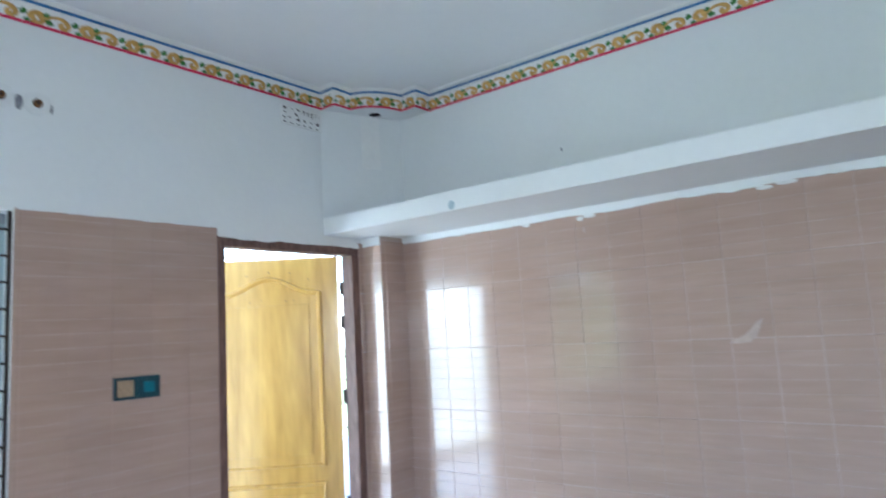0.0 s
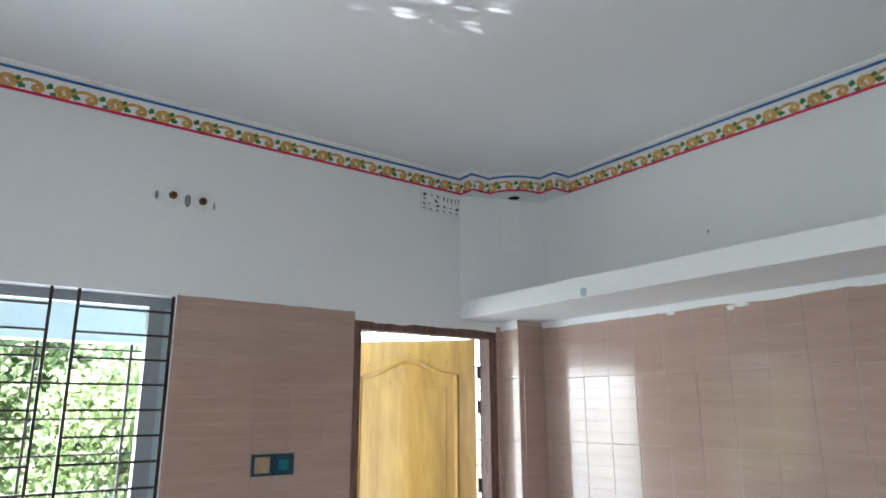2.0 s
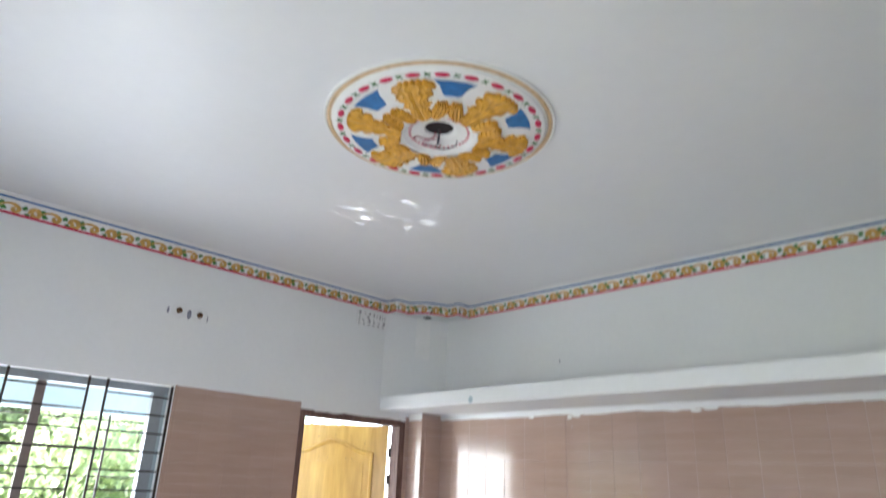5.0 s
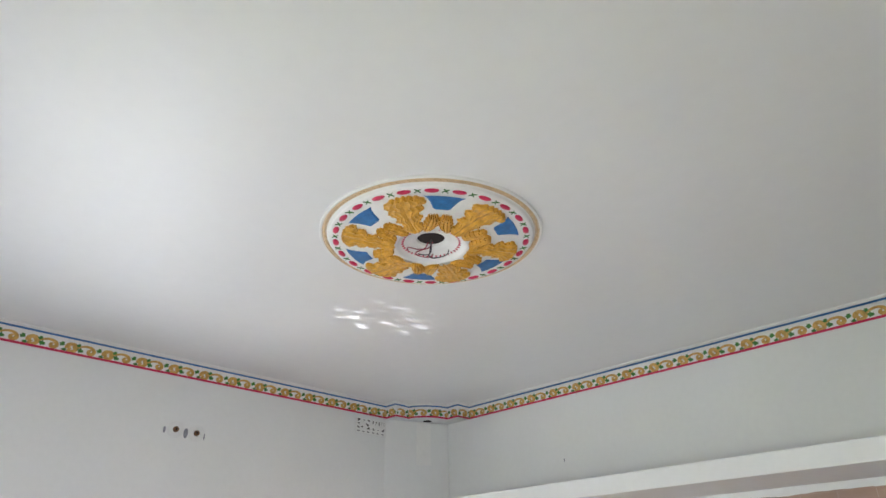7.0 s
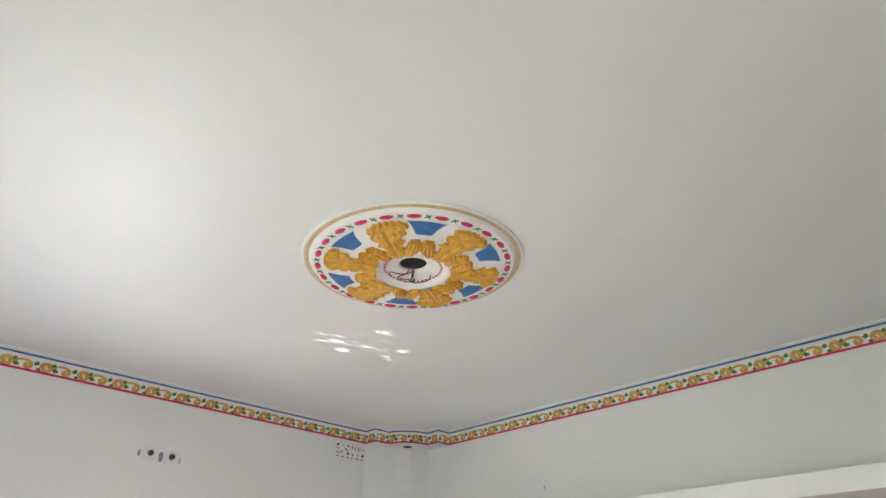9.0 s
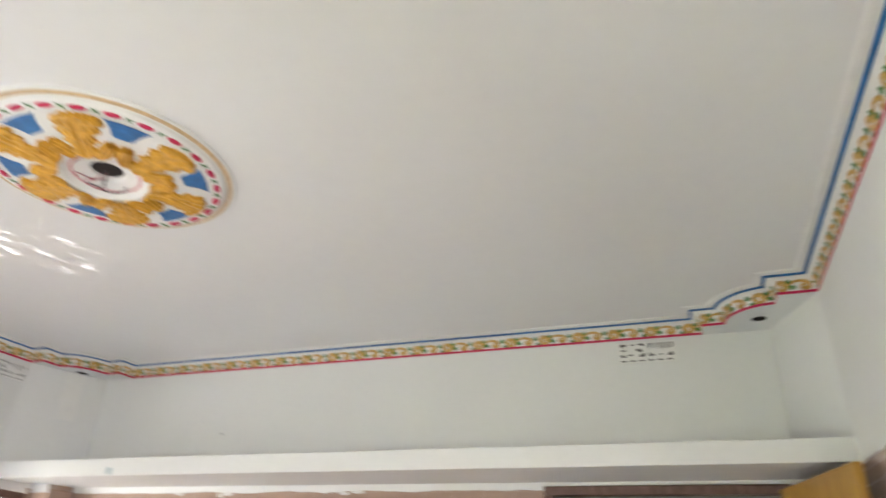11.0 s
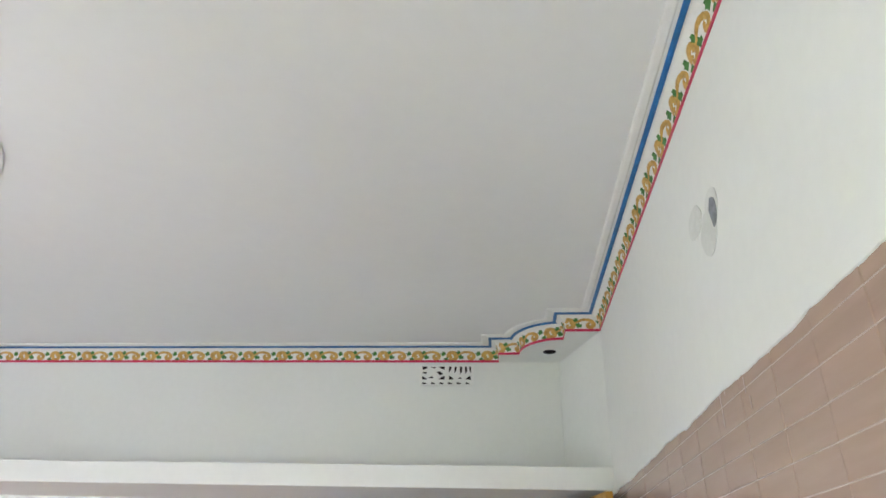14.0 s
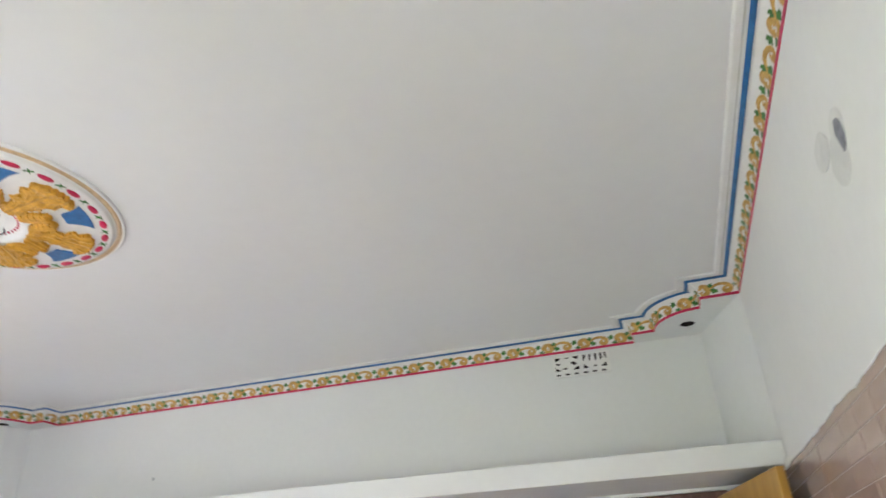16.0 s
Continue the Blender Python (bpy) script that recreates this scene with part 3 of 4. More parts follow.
# ---- doors ----
def ragged(y0, y1, z, depth, amp, seed, step=0.012, axis="y", at=0.0, thick=0.004, top=None):
    """A lip of paint with an uneven lower edge, on a wall along y (or x)."""
    bm = bmesh.new()
    n = max(2, int(abs(y1 - y0) / step))
    rows = []
    for i in range(n + 1):
        s = y0 + (y1 - y0) * i / n
        e = z + amp * (noise.noise((s * 3.1, seed, 0)) + 0.7 * noise.noise((s * 11, seed, 2)) + 0.35 * noise.noise((s * 40, seed, 5)))
        t = top if top else z + depth
        P = (lambda o, h: (at + o, s, h)) if axis == "y" else (lambda o, h: (s, at - o, h))
        rows.append([bm.verts.new(P(0, t)), bm.verts.new(P(thick, t)), bm.verts.new(P(thick, e + 0.003)), bm.verts.new(P(thick * 0.6, e)), bm.verts.new(P(0, e))])
    for a, b in zip(rows, rows[1:]):
        for k in range(4):
            bm.faces.new((a[k], a[k + 1], b[k + 1], b[k]))
    return bm


def panel_leaf(name, label, w, h, t, parent_m):
    """A panelled door leaf standing in x (width), z (height), hinged at x = 0."""
    leaf = thing(name, label, "door")
    leaf.matrix_world = parent_m
    slab = part("slab", boxes((0, -t / 2, 0, w, t / 2, h), bevel=0.003), LEAFWOOD, leaf)
    for side in (-1, 1):
        def rim(x0, x1, z0, z1, arch, wd):
            pts = [(x0, z0), (x0, z1 - arch)]
            if arch:
                c = (x0 + x1) / 2
                hw = (x1 - x0) / 2
                for k in range(1, 24):
                    u = -1 + 2 * k / 24
                    zz = z1 - arch + arch * (0.5 + 0.5 * math.cos(math.pi * min(1, abs(u) * 1.15))) if abs(u) < 0.87 else z1 - arch
                    pts.append((c + hw * u, zz))
            pts += [(x1, z1 - arch), (x1, z0), (x0, z0)]
            bm = bmesh.new()
            prof = [(-wd / 2, 0), (-wd / 4, 0.012), (wd / 4, 0.016), (wd / 2, 0)]
            rows = []
            for i, p in enumerate(pts):
                a, b = Vector(pts[max(0, i - 1)]), Vector(pts[min(len(pts) - 1, i + 1)])
                if i in (0, len(pts) - 1):
                    a, b = Vector(pts[-2]), Vector(pts[1])
                d = (b - a).normalized()
                n = Vector((-d.y, d.x))
                rows.append([bm.verts.new((p[0] + n.x * o, side * (t / 2 + hh), p[1] + n.y * o)) for o, hh in prof])
            for a, b in zip(rows, rows[1:]):
                for k in range(3):
                    bm.faces.new((a[k], a[k + 1], b[k + 1], b[k]))
            return bm
        part("moulding", rim(0.13, w - 0.13, 0.60, h - 0.14, 0.10, 0.035), LEAFWOOD, slab)
        part("moulding", rim(0.13, w - 0.13, 0.14, 0.48, 0.0, 0.035), LEAFWOOD, slab)
        part("raised_panel", boxes((0.20, side * t / 2, 0.67, w - 0.20, side * (t / 2 + 0.006), h - 0.32), bevel=0.003), LEAFWOOD, slab)
        part("raised_panel", boxes((0.20, side * t / 2, 0.20, w - 0.20, side * (t / 2 + 0.006), 0.42), bevel=0.003), LEAFWOOD, slab)
    for k, (nx, nz) in enumerate(((0.20, 1.84), (0.33, 1.89), (0.47, 1.90), (0.62, 1.88), (0.76, 1.83), (0.30, 1.70), (0.36, 1.70), (0.52, 1.71), (0.60, 1.70))):
        part("nail", boxes((nx * w / 0.95 - 0.004, t / 2, nz - 0.004, nx * w / 0.95 + 0.004, t / 2 + 0.0008, nz + 0.004)), FRAME, slab)
    return leaf


door_w = thing("door_frame", "red-brown wooden door frame with rough plastered edges", "door frame")
door_w["kind"] = "structure"
FZ = 2.0
part("jamb", boxes((-0.10, WD[0], 0, 0.006, WD[0] + 0.05, FZ), bevel=0.004), FRAME, door_w)
part("jamb", boxes((-0.10, WD[1] - 0.065, 0, 0.006, WD[1], FZ), bevel=0.004), FRAME, door_w)
part("head", boxes((-0.10, WD[0], FZ, 0.006, WD[1], WD[2]), bevel=0.004), FRAME, door_w)
leaf_w = panel_leaf("door", "varnished yellow wooden panel door standing ajar outwards", 0.95, 1.992, 0.035, pose(-0.125, -0.365, 0.012, 0, 0, -138))
for z in (0.35, 1.05, 1.55, 1.78):
    hb = thing("door_hinge", "dark steel butt hinge on the door frame", "hinge", (-0.108, -0.357, z), "hinges of the doorway")
    part("knuckle", rod(bmesh.new(), (0, 0, -0.045), (0, 0, 0.045), 0.009), STEEL, hb)
    part("plate", boxes((-0.012, 0.004, -0.045, 0.02, 0.008, 0.045)), STEEL, hb)

door_n = thing("door_frame", "dark red-brown wooden door frame under the concrete shelf", "door frame")
door_n["kind"] = "structure"
part("jamb", boxes((ND[0], -0.008, 0, ND[0] + 0.06, 0.09, 2.045), bevel=0.004), FRAME, door_n)
part("jamb", boxes((ND[1] - 0.06, -0.008, 0, ND[1], 0.09, 2.045), bevel=0.004), FRAME, door_n)
part("head", boxes((ND[0], -0.008, 2.045, ND[1], 0.09, 2.096), bevel=0.004), FRAME, door_n)
leaf_n = panel_leaf("door", "varnished yellow wooden panel door standing wide open", 0.96, 2.05, 0.035, pose(5.225, -0.03, 0.012, 0, 0, -78.5))

# ---- things on the walls ----
VENT_HOLES = (
    ((.02, .97), (.13, .97), (.11, .86), (.04, .76)), ((.17, .95), (.30, .95), (.25, .85)), ((.33, .97), (.46, .97), (.45, .78), (.38, .86)),
    ((.03, .70), (.12, .68), (.10, .57), (.03, .60)), ((.02, .27), (.02, .47), (.08, .38), (.14, .29)), ((.12, .36), (.21, .47), (.25, .34)),
    ((.33, .29), (.46, .27), (.46, .46), (.40, .42)), ((.29, .66), (.36, .74), (.43, .56), (.37, .49)),
    ((.54, .27), (.54, .50), (.60, .41), (.65, .29)), ((.85, .29), (.90, .41), (.96, .50), (.96, .27)), ((.70, .31), (.75, .43), (.80, .31)),
    ((.54, .97), (.60, .97), (.58, .78), (.54, .62)), ((.65, .97), (.70, .97), (.68, .70), (.64, .60)), ((.75, .97), (.80, .97), (.79, .66), (.75, .56)),
    ((.85, .97), (.89, .97), (.89, .70), (.85, .58)), ((.93, .97), (.97, .97), (.97, .62), (.94, .70)))


def vent(name, label, at, turn, w, h, seed):
    """A plaster ventilation panel pierced with leaf and fan shapes, drawn in x (width), z (height), facing -y."""
    ob = thing(name, label, "vent")
    ob.matrix_world = Matrix.Translation(at) @ Matrix.Rotation(radians(turn), 4, "Z")
    part("backing", boxes((0, -0.001, 0, w, -0.0005, h)), DARK, ob, "near-black sheet painted as the shade behind the vent")
    rng = random.Random(seed)
    holes = [[(u + rng.uniform(-.006, .006), v + rng.uniform(-.012, .012)) for u, v in pts] for pts in VENT_HOLES]
    holes += [[(c - .05, .05), (c + .035, .04), (c + .05, .11), (c - .03, .16)] for c in (.07, .235, .40, .565, .73, .90)]
    bm = bmesh.new()
    edges = []
    for pts in [[(-.02, -.03), (1.02, -.03), (1.02, 1.02), (-.02, 1.02)]] + holes:
        front = [bm.verts.new((u * w, -0.011, v * h)) for u, v in pts]
        back = [bm.verts.new((u * w, -0.0012, v * h)) for u, v in pts]
        for i in range(len(pts)):
            j = (i + 1) % len(pts)
            edges.append(bm.edges.new((front[i], front[j])))
            bm.faces.new((front[i], front[j], back[j], back[i]))
    bmesh.ops.triangle_fill(bm, edges=edges, use_beauty=True)
    part("plate", bm, PLASTER, ob)
    return ob


vent("wall_vent", "white pierced plaster vent below the cornice", (4.43, 0, 2.828), 0, 0.335, 0.128, 3)
vent("wall_vent", "white pierced plaster vent below the cornice near the corner", (0, -0.910, 2.822), 90, 0.32, 0.118, 5)


def blob(cx, cy, rx, ry, seed, n=28):
    return [(cx + rx * (1 + 0.12 * noise.noise((math.cos(a) * 1.5, math.sin(a) * 1.5, seed))) * math.cos(a), cy + ry * (1 + 0.12 * noise.noise((math.cos(a) * 1.5, math.sin(a) * 1.5, seed + 9))) * math.sin(a)) for a in np.linspace(0, 2 * math.pi, n, endpoint=False)]


# frames in which a drawing in x (to the viewer's right) and y (up) lies on a wall, z towards the room
ON_WEST = Matrix(((0, 0, 1, 0), (1, 0, 0, 0), (0, 1, 0, 0), (0, 0, 0, 1)))
ON_EAST = Matrix(((0, 0, -1, XE), (-1, 0, 0, 0), (0, 1, 0, 0), (0, 0, 0, 1)))
ON_NORTH = Matrix(((1, 0, 0, 0), (0, 0, -1, 0), (0, 1, 0, 0), (0, 0, 0, 1)))
for y, z in ((-2.463, 2.613), (-2.311, 2.607)):
    sock = thing("conduit_hole", "brown electric conduit stub in a round putty patch", "conduit", (0, y, z), "conduit stubs on the wall")
    part("patch", prism(blob(0, 0, 0.062, 0.056, y), 0.0, 0.0028, ON_WEST), PLATE, sock, "smooth round putty patch")
    bm = bmesh.new()
    bmesh.ops.create_cone(bm, cap_ends=True, segments=18, radius1=0.021, radius2=0.019, depth=0.016, matrix=Matrix.Translation((0.008, 0, 0)) @ Matrix.Rotation(radians(90), 4, "Y"))
    part("stub", bm, BRASS, sock)
    part("bore", prism(blob(0, 0, 0.008, 0.008, 1, 12), 0.0162, 0.0168, ON_WEST), DARK, sock)
# grey slips that paint the shade between and beside the putty patches
for y, z, rx, ry in ((-2.541, 2.603, 0.009, 0.022), (-2.388, 2.598, 0.016, 0.034), (-2.250, 2.592, 0.005, 0.022)):
    mk = thing("patch_shade", "grey slip painted as shade beside the putty patches", "mark", (0, y, z), "chisel marks")
    part("grey_patch", prism(blob(0, 0, rx, ry, y), 0.0005, 0.0028, ON_WEST), SLATE, mk)

patch = thing("fan_box_patch", "grey putty patch round a half-open cable hole", "wall patch", (0, 0, 0))
part("putty", prism(blob(2.556, 2.576, 0.052, 0.050, 3), 0.0, 0.002, ON_EAST), PUTTY, patch)
part("putty", prism(blob(2.408, 2.606, 0.062, 0.048, 4), 0.0, 0.0028, ON_EAST), PUTTY, patch)
part("putty", prism(blob(2.505, 2.520, 0.068, 0.062, 6), 0.0, 0.0024, ON_EAST), PUTTY, patch)
# grey piece on top of the putty paints the hole's shade
part("hole", prism([(2.560 + 0.034 * math.cos(a), 2.553 + 0.044 * math.sin(a)) for a in np.linspace(-1.75, 1.7, 14)] + [(2.538, 2.570)], 0.002, 0.0036, ON_EAST), SLATE, patch, "grey half-round piece painted as the shade in the cable hole")

FLECK = mat("dried_paint", (0.74, 0.74, 0.72), 0.5, vary=0.05, scale=30, fine=90, bump=0.1)
FILM = mat("thin_dried_paint", (0.455, 0.345, 0.29), 0.35, vary=0.08, scale=20, fine=70, bump=0.1)


def splash(name, label, outline, m, material=None):
    """A thin fleck of dried paint lying on the tiles."""
    ob = thing(name, label, "paint splash", group="paint splashes")
    part("film", prism(outline, 0.0094, 0.0112, m), material or FLECK, ob)


splash("paint_smear", "pale diagonal paint smear on the tiles", [(2.315, 1.312), (2.36, 1.310), (2.42, 1.316), (2.452, 1.345), (2.470, 1.385), (2.488, 1.432), (2.455, 1.412), (2.425, 1.378), (2.395, 1.352), (2.35, 1.330)], ON_NORTH, FILM)
for x, y, w, h, s in ((2.56, 2.062, 0.040, 0.010, 1), (2.66, 2.070, 0.05, 0.009, 2), (1.565, 2.055, 0.022, 0.014, 3), (1.625, 2.062, 0.04, 0.010, 4), (1.585, 1.985, 0.006, 0.016, 5), (1.20, 2.064, 0.03, 0.008, 6)):
    splash("paint_splash", "white paint splash at the top of the tiles", blob(x, y, w, h, s, 16), ON_NORTH, FILM if y < 2 else FLECK)
for y, z0, z1, w in ((2.392, 2.118, 2.020, 0.0024), (2.430, 2.118, 2.094, 0.002), (2.372, 2.116, 2.098, 0.0022), (2.352, 2.114, 2.100, 0.0018), (2.572, 2.095, 2.058, 0.0016), (2.592, 2.045, 2.018, 0.0014)):
    splash("paint_drip", "white paint drip running down the tiles", [(y - w, z0), (y + w, z0), (y + w * 0.8, z1), (y, z1 - 0.004), (y - w * 0.8, z1)], ON_EAST, FILM)
nick = thing("wall_nick", "small dark nick in the plaster", "mark", (1.477, 0, 2.49))
part("grey_patch", prism(blob(0, 0, 0.006, 0.012, 2, 10), 0.0003, 0.0012, ON_NORTH), SLATE, nick)


def plate(name, label, m, gangs, gw, gh):
    """A row of switch modules; drawn in x, y with z out of the wall. gangs: kinds."""
    ob = thing(name, label, "switch plate")
    ob.matrix_world = m
    for i, kind in enumerate(gangs):
        x = i * gw
        fr = boxes((x, 0, 0.0, x + gw - 0.004, 0.014, 0.014), (x, gh - 0.014, 0.0, x + gw - 0.004, gh, 0.014), (x, 0.014, 0.0, x + 0.014, gh - 0.014, 0.014), (x + gw - 0.018, 0.014, 0.0, x + gw - 0.004, gh - 0.014, 0.014), bevel=0.002)
        part("surround", fr, TEAL if kind not in ("dark", "open") else TEALDK, ob)
        inner = {"open": RAWWOOD, "dark": TEALDK, "socket": PLATE, "switch": PLATE, "dull_gang": DULL}[kind]
        core = part("insert", boxes((x + 0.014, 0.014, 0.0, x + gw - 0.018, gh - 0.014, 0.008 if kind == "open" else 0.012)), inner, ob)
        cx, cy = x + gw / 2 - 0.002, gh / 2
        if kind in ("socket", "dull_gang"):
            for dx, dy, w, h in ((-0.020, 0.024, 0.007, 0.007), (-0.002, 0.026, 0.007, 0.006), (0.020, 0.022, 0.006, 0.012), (0.0, 0.0, 0.006, 0.014), (0.020, -0.012, 0.006, 0.014), (-0.014, -0.025, 0.009, 0.006), (0.004, -0.025, 0.008, 0.006)):
                part("slot", boxes((cx + dx - w / 2, cy + dy - h / 2, 0.0121, cx + dx + w / 2, cy + dy + h / 2, 0.0127)), DARK, core)
        if kind == "switch":
            part("rocker", boxes((cx - 0.030, cy - 0.026, 0.012, cx - 0.006, cy + 0.022, 0.018), bevel=0.002), TEAL, core)
        if kind == "dark":
            part("rocker", boxes((cx - 0.028, cy - 0.026, 0.012, cx + 0.028, cy + 0.026, 0.017), bevel=0.003), TEAL, core)
    return ob


plate("switch_box", "teal double switch box with one open gang on the tiles", ON_WEST @ Matrix.Translation((-1.962, 1.205, 0.010)), ("open", "dark"), 0.1165, 0.108)
plate("socket_plate", "teal plate with a white multi-pin socket and switches", ON_NORTH @ Matrix.Translation((3.252, 1.204, 0.010)), ("socket", "switch", "switch"), 0.119, 0.112)
plate("socket_plate", "teal and white socket plate on the tiles", ON_EAST @ Matrix.Translation((2.400, 1.668, 0.010)), ("dull_gang", "dull_gang"), 0.119, 0.115)

sm = thing("smudge", "faint blue-grey smudge on the shelf's edge", "stain", (1.073, SHELF[0], 2.149))
part("stain", prism(blob(0, 0, 0.022, 0.026, 2), 0.0005, 0.0015, ON_NORTH), PALEBLUE, sm)

# ---- outside: verandah, trees, ground ----
structure("ground", boxes((-60, -60, -0.5, 60, 60, -0.35)), SOIL, "green grassy ground under the trees", "ground")
structure("verandah_floor", boxes((-1.5, YS - 1, -0.3, -T, 3.2, -0.02)), FLOORM, "grey cement verandah floor", "floor")
# roof slab is out of view, added over the beam to block the sun
structure("verandah_roof", boxes((-1.6, YS - 1, 2.62, -T, -1.75, 2.74)), OUTWALL, "plain concrete verandah roof out of view, added to block the sun", "roof")
structure("verandah_beam", boxes((-1.5, YS - 1, 1.965, -1.32, -1.75, 2.62)), PALEBLUE, "pale blue painted verandah beam", "beam")
og = thing("verandah_grille", "thin dark steel verandah grille", "grille")
for y in np.arange(-5.6, 3.0, 0.55):
    part("upright", boxes((-1.43, y - 0.008, 0.5, -1.414, y + 0.008, 1.97)), STEEL, og)
for z in np.arange(0.6, 1.95, 0.22):
    part("rail", boxes((-1.428, -5.9, z - 0.006, -1.416, 3.1, z + 0.006)), STEEL, og)
structure("verandah_parapet", boxes((-1.5, YS - 1, -0.02, -1.36, -4.3, 0.5), (-1.5, -0.2, -0.02, -1.36, 3.2, 0.5)), OUTWALL, "low plastered verandah wall", "wall")


def tree(at, height, crown, n, seed):
    rng = random.Random(seed)
    ob = thing("tree", "leafy green garden tree in bright daylight", "tree", at, "garden trees")
    bm = bmesh.new()
    segs = [((0, 0, 0), (0.1, 0.05, height * 0.55), 0.10)]
    tips = []
    for k in range(9):
        a = rng.random() * 6.28
        r = crown * (0.5 + 0.5 * rng.random())
        base = (0.1 * k / 9, 0.05, height * (0.25 + 0.3 * k / 9))
        tip = (r * math.cos(a), r * math.sin(a), height * (0.35 + 0.6 * rng.random()))
        segs.append((base, tip, 0.035))
        tips.append(tip)
    for a, b, r in segs:
        d = Vector(b) - Vector(a)
        m = Matrix.Translation((Vector(a) + Vector(b)) / 2) @ d.to_track_quat("Z", "Y").to_matrix().to_4x4()
        bmesh.ops.create_cone(bm, cap_ends=True, segments=8, radius1=r, radius2=r * 0.45, depth=d.length, matrix=m)
    part("trunk", bm, BARK, ob)
    verts, faces = [], []
    clumps = [Vector(rng.choice(tips)) * rng.uniform(0.55, 1.15) + Vector((rng.gauss(0, 0.5), rng.gauss(0, 0.5), rng.gauss(0, 0.45))) for _ in range(70)]
    for c in clumps:
        for _ in range(n // 70):
            p = c + Vector((rng.gauss(0, 0.30), rng.gauss(0, 0.30), rng.gauss(0, 0.2)))
            ln, wd = rng.uniform(0.055, 0.125), rng.uniform(0.02, 0.042)
            m = Euler((rng.gauss(0, 0.6), rng.gauss(0.35, 0.5), rng.random() * 6.28)).to_matrix()
            b = len(verts)
            for q in ((0, 0, 0), (ln * 0.45, wd, 0.01), (ln, 0, -0.02), (ln * 0.45, -wd, 0.01)):
                verts.append(p + m @ Vector(q))
            faces.append((b, b + 1, b + 2, b + 3))
    me = bpy.data.meshes.new("crown")
    me.from_pydata(verts, [], faces)
    me.materials.append(LEAF)
    cr = new("crown", me)
    cr.parent = ob


# the last two trees are unseen, added to darken the window's tile reflection
for i, (x, y, h, c, n) in enumerate(((-4.2, -1.7, 4.4, 1.6, 21000), (-5.4, -3.3, 5.0, 1.5, 21000), (-6.5, -0.4, 5.2, 2.0, 21000), (-9.5, -2.2, 7.5, 2.6, 21000), (-10.5, 1.2, 6.0, 2.2, 14000), (-2.9, -8.3, 4.6, 1.3, 14000), (-5.2, -11.5, 5.5, 1.8, 12000))):
    tree((x, y, -0.35), h, c, n, i + 1)

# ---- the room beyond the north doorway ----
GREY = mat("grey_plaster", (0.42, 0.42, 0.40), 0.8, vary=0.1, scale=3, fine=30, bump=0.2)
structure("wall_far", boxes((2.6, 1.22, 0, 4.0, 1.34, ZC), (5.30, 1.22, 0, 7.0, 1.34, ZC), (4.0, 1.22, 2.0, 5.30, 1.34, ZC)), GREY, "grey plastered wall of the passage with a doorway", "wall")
structure("wall_far_side", boxes((2.5, T, 0, 2.6, 4.5, ZC)), WHITE, "white side wall of the next room", "wall")
structure("wall_far_side", boxes((7.0, T, 0, 7.1, 4.5, ZC)), WHITE, "white side wall of the next room", "wall")
structure("wall_far_end", boxes((2.5, 4.5, 0, 7.1, 4.6, 0.9), (2.5, 4.5, 2.3, 7.1, 4.6, ZC), (2.5, 4.5, 0.9, 5.6, 4.6, 2.3), (6.8, 4.5, 0.9, 7.1, 4.6, 2.3)), CREAM, "cream end wall with a window opening", "wall")
structure("floor_far", boxes((2.5, T, -0.1, 7.1, 4.6, 0)), FLOORM, "cream tiled floor of the next room", "floor")
structure("ceiling_far", boxes((2.5, T, ZC, 7.1, 4.6, ZC + 0.1)), WHITE, "white ceiling of the next room", "ceiling")
far = thing("door_frame", "dark stained door frame in the passage", "door frame")
far["kind"] = "structure"
part("head", boxes((3.92, 1.205, 1.985, 5.38, 1.36, 2.065), bevel=0.004), FRAME, far)
part("jamb", boxes((3.92, 1.205, 0, 4.01, 1.36, 1.985), bevel=0.004), FRAME, far)
part("jamb", boxes((5.29, 1.205, 0, 5.38, 1.36, 1.985), bevel=0.004), FRAME, far)

# ---- ragged paint edges ----
lip = thing("paint_edge", "uneven white paint edge lapping over the tiles", "paint edge")
part("west_lip", ragged(WIN[1] + 0.012, WD[0], 2.098, 0.05, 0.006, 1, axis="y", at=0, thick=0.013, top=2.118), WHITE, lip)
part("north_lip", ragged(0.174, ND[0], 2.072, 0.03, 0.010, 7, axis="x", at=0, thick=0.013, top=SHELF[1] - 0.001), WHITE, lip)
part("east_lip", ragged(YS, -0.05, 2.098, 0.03, 0.008, 12, axis="y", at=XE, thick=-0.013, top=2.14), WHITE, lip)
part("door_lip", ragged(WD[0], WD[1], 2.048, 0.03, 0.010, 21, axis="y", at=0, thick=0.010, top=2.075), WHITE, lip)
part("pillar_lip", ragged(0.0, 0.18, 2.055, 0.03, 0.008, 25, axis="x", at=-0.235, thick=0.013, top=SHELF[1] - 0.001), WHITE, lip)

# ---- wall tiles ----
TW, TH = 0.2, 0.4


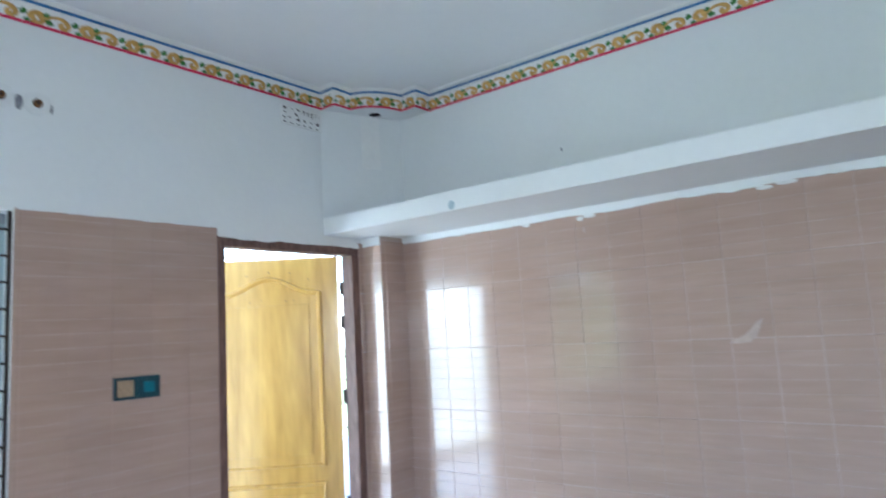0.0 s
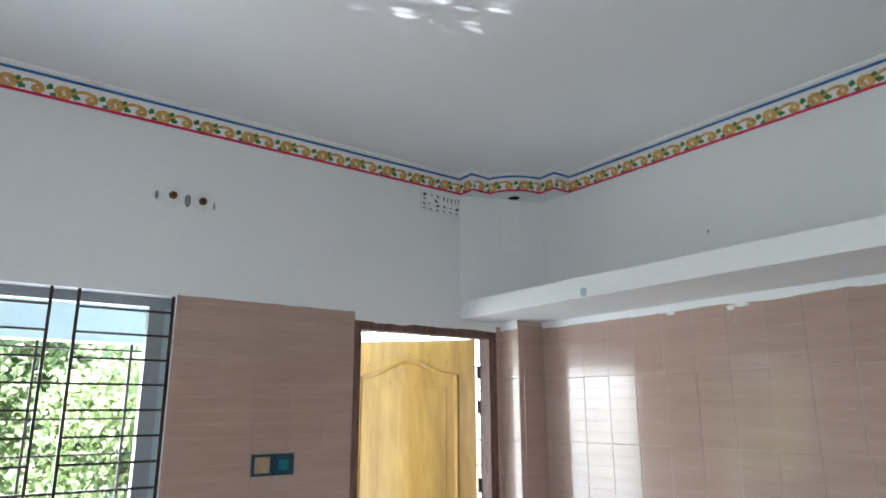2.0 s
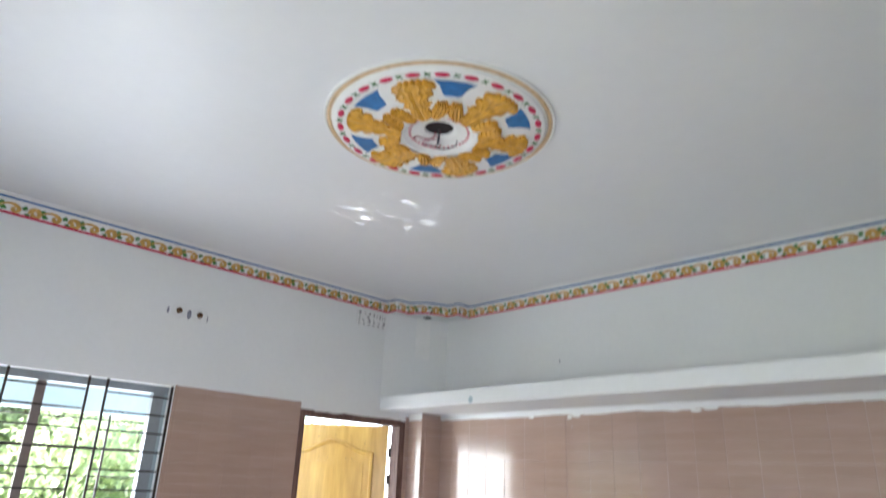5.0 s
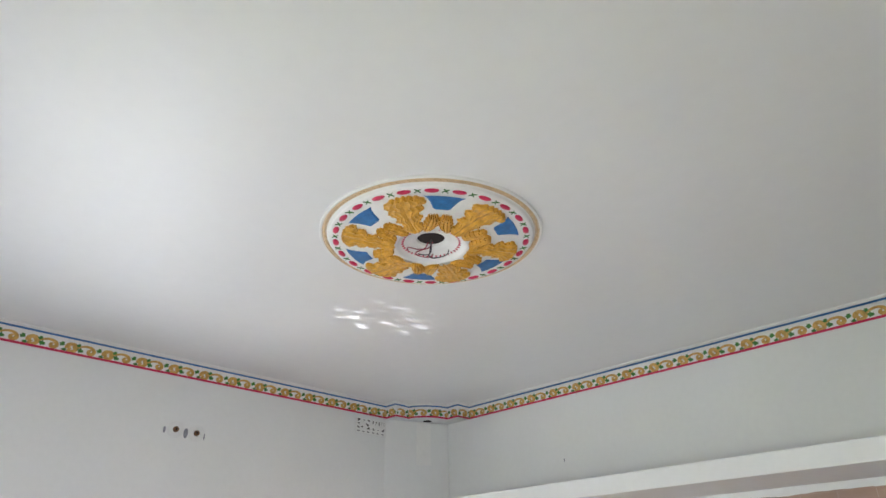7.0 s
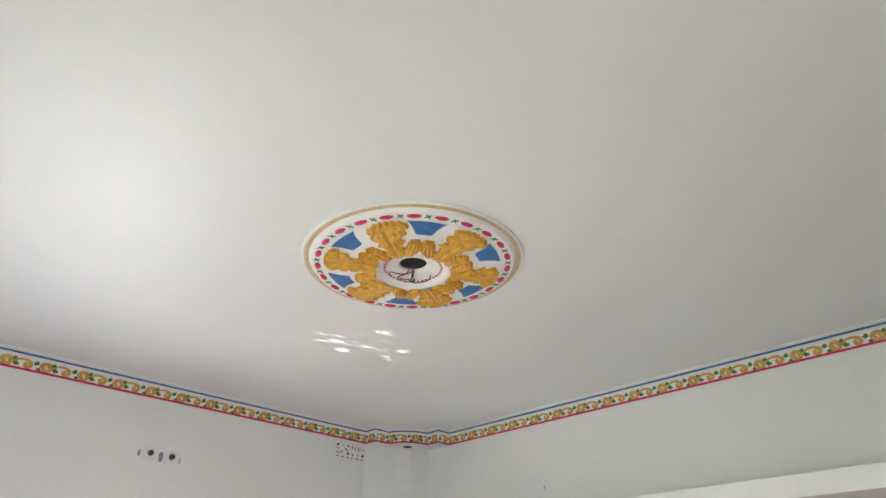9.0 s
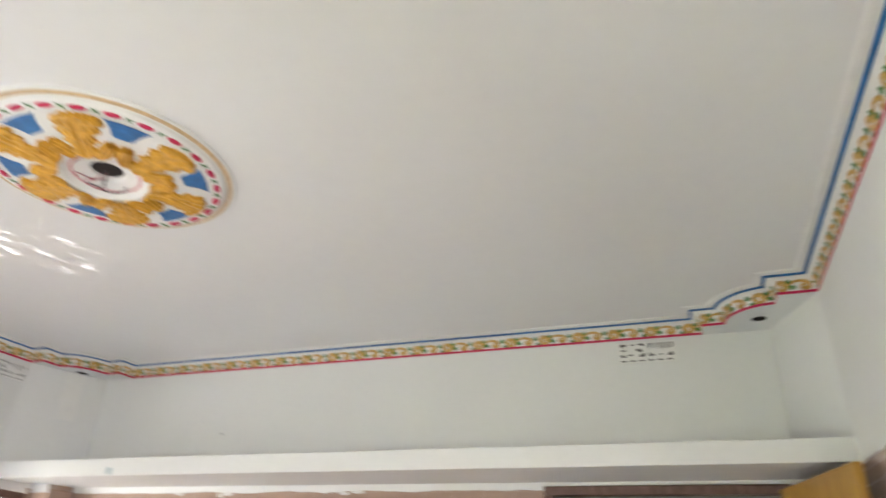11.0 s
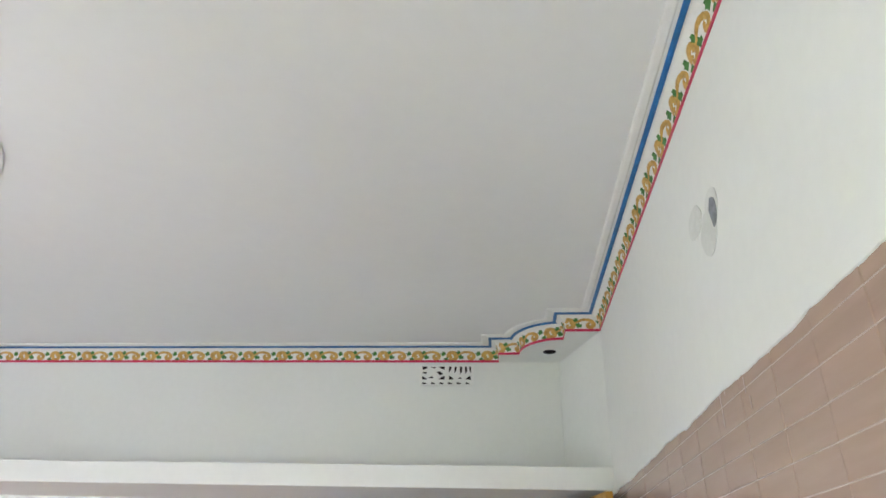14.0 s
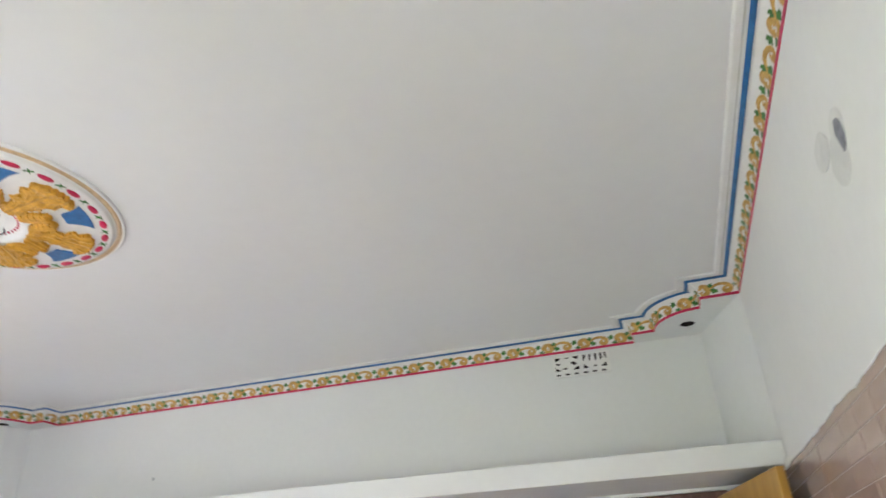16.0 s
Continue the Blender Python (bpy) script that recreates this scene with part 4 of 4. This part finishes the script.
def tile_mesh(w, z0, z1, worn):
    """A tile with shallow cross grooves every fifteenth of a metre; back at y = 0, face towards -y."""
    bm = bmesh.new()
    g, prof = (0.0016 if worn else 0.0010), [(z0 + 0.001, 0.0, 0)]
    prof += [(z0 + 0.001, 0.0075, 0), (z0 + 0.003, 0.0095, 0)]
    k = math.ceil((z0 + 0.01) / (TH / 6))
    while k * TH / 6 < z1 - 0.01:
        c = k * TH / 6
        prof += [(c - g, 0.0095, 0), (c, 0.0083 if worn else 0.0087, 1), (c + g, 0.0095, 1)]
        k += 1
    prof += [(z1 - 0.003, 0.0095, 0), (z1 - 0.001, 0.0075, 0), (z1 - 0.001, 0.0, 0)]
    cols = [[bm.verts.new((x, -max(0.0, o - cut), z)) for z, o, _ in prof] for x, cut in ((0.0007, 0.0022), (0.0025, 0.0), (w - 0.0025, 0.0), (w - 0.0007, 0.0022))]
    for a, b in zip(cols, cols[1:]):
        for i in range(len(prof) - 1):
            f = bm.faces.new((a[i], b[i], b[i + 1], a[i + 1]))
            f.material_index = 1 if prof[i + 1][2] == 1 or (prof[i][2] == 1 and i and prof[i + 1][2] == 1) else 0
    bm.faces.new(cols[0]), bm.faces.new(cols[-1][::-1])
    ob = part("pattern", bm, [TILE, GROOVE if worn else FAINT])
    me = ob.data
    bpy.data.objects.remove(ob)
    return me


meshes = {}
ZJ = 0.135                                       # height of the lowest joint


def tiles(wall, run, top, m, phase=0.0, worn=False):
    """Tiles from the floor up to top along run, a stretch measured to the viewer's right."""
    rows = [(0.0, 0.4)] * 4 + [(0.0, round(top - ZJ - 4 * TH, 3))]
    rng = random.Random(7)
    k = math.floor((run[0] - phase) / TW)
    while phase + k * TW < run[1] - 0.004:
        x0, x1 = max(run[0], phase + k * TW), min(run[1], phase + (k + 1) * TW)
        k += 1
        if x1 - x0 < 0.012:
            continue
        for r, (a, b) in enumerate(rows):
            key = (round(x1 - x0, 3), a, b, worn)
            if key not in meshes:
                meshes[key] = tile_mesh(*key)
            ob = new("tile", meshes[key])
            ob.parent = wall
            ob.matrix_world = m @ Matrix.Translation((x0, rng.uniform(-0.0006, 0.0006), ZJ + TH * r)) @ Matrix.Rotation(rng.gauss(0, 0.0012), 4, "Z") @ Matrix.Rotation(rng.gauss(0, 0.0008), 4, "X")


tiles(wall_w, (WIN[1] + 0.01, WD[0]), 2.108, Matrix.Rotation(radians(90), 4, "Z"), -2.367)
tiles(wall_n, (0.182, ND[0]), 2.085, Matrix(), 0.13)
tiles(wall_e, (0.0, 4.6), 2.117, Matrix.Translation((XE, 0, 0)) @ Matrix.Rotation(radians(-90), 4, "Z"), 0.14, True)
pil = bpy.data.objects["pillar"]
tiles(pil, (0.0, 0.182), 2.085, Matrix.Translation((0, -0.235, 0)), -0.018)
tiles(pil, (-0.244, 0.0), 2.085, Matrix.Translation((0.172, 0, 0)) @ Matrix.Rotation(radians(90), 4, "Z"), -0.2)
tiles(wall_w, (WD[1], -0.240), 2.085, Matrix.Rotation(radians(90), 4, "Z"), WD[1])
for w, bs in ((wall_w, ((0, WIN[1] + 0.005, 0, 0.0082, WD[0], 2.10),)), (wall_n, ((0.175, -0.0082, 0, ND[0], 0, 2.07),)), (wall_e, ((XE - 0.0076, -4.7, 0, XE, 0, 2.11),))):
    part("grout_bed", boxes(*bs), TILE if w is wall_w else GROUT, w)
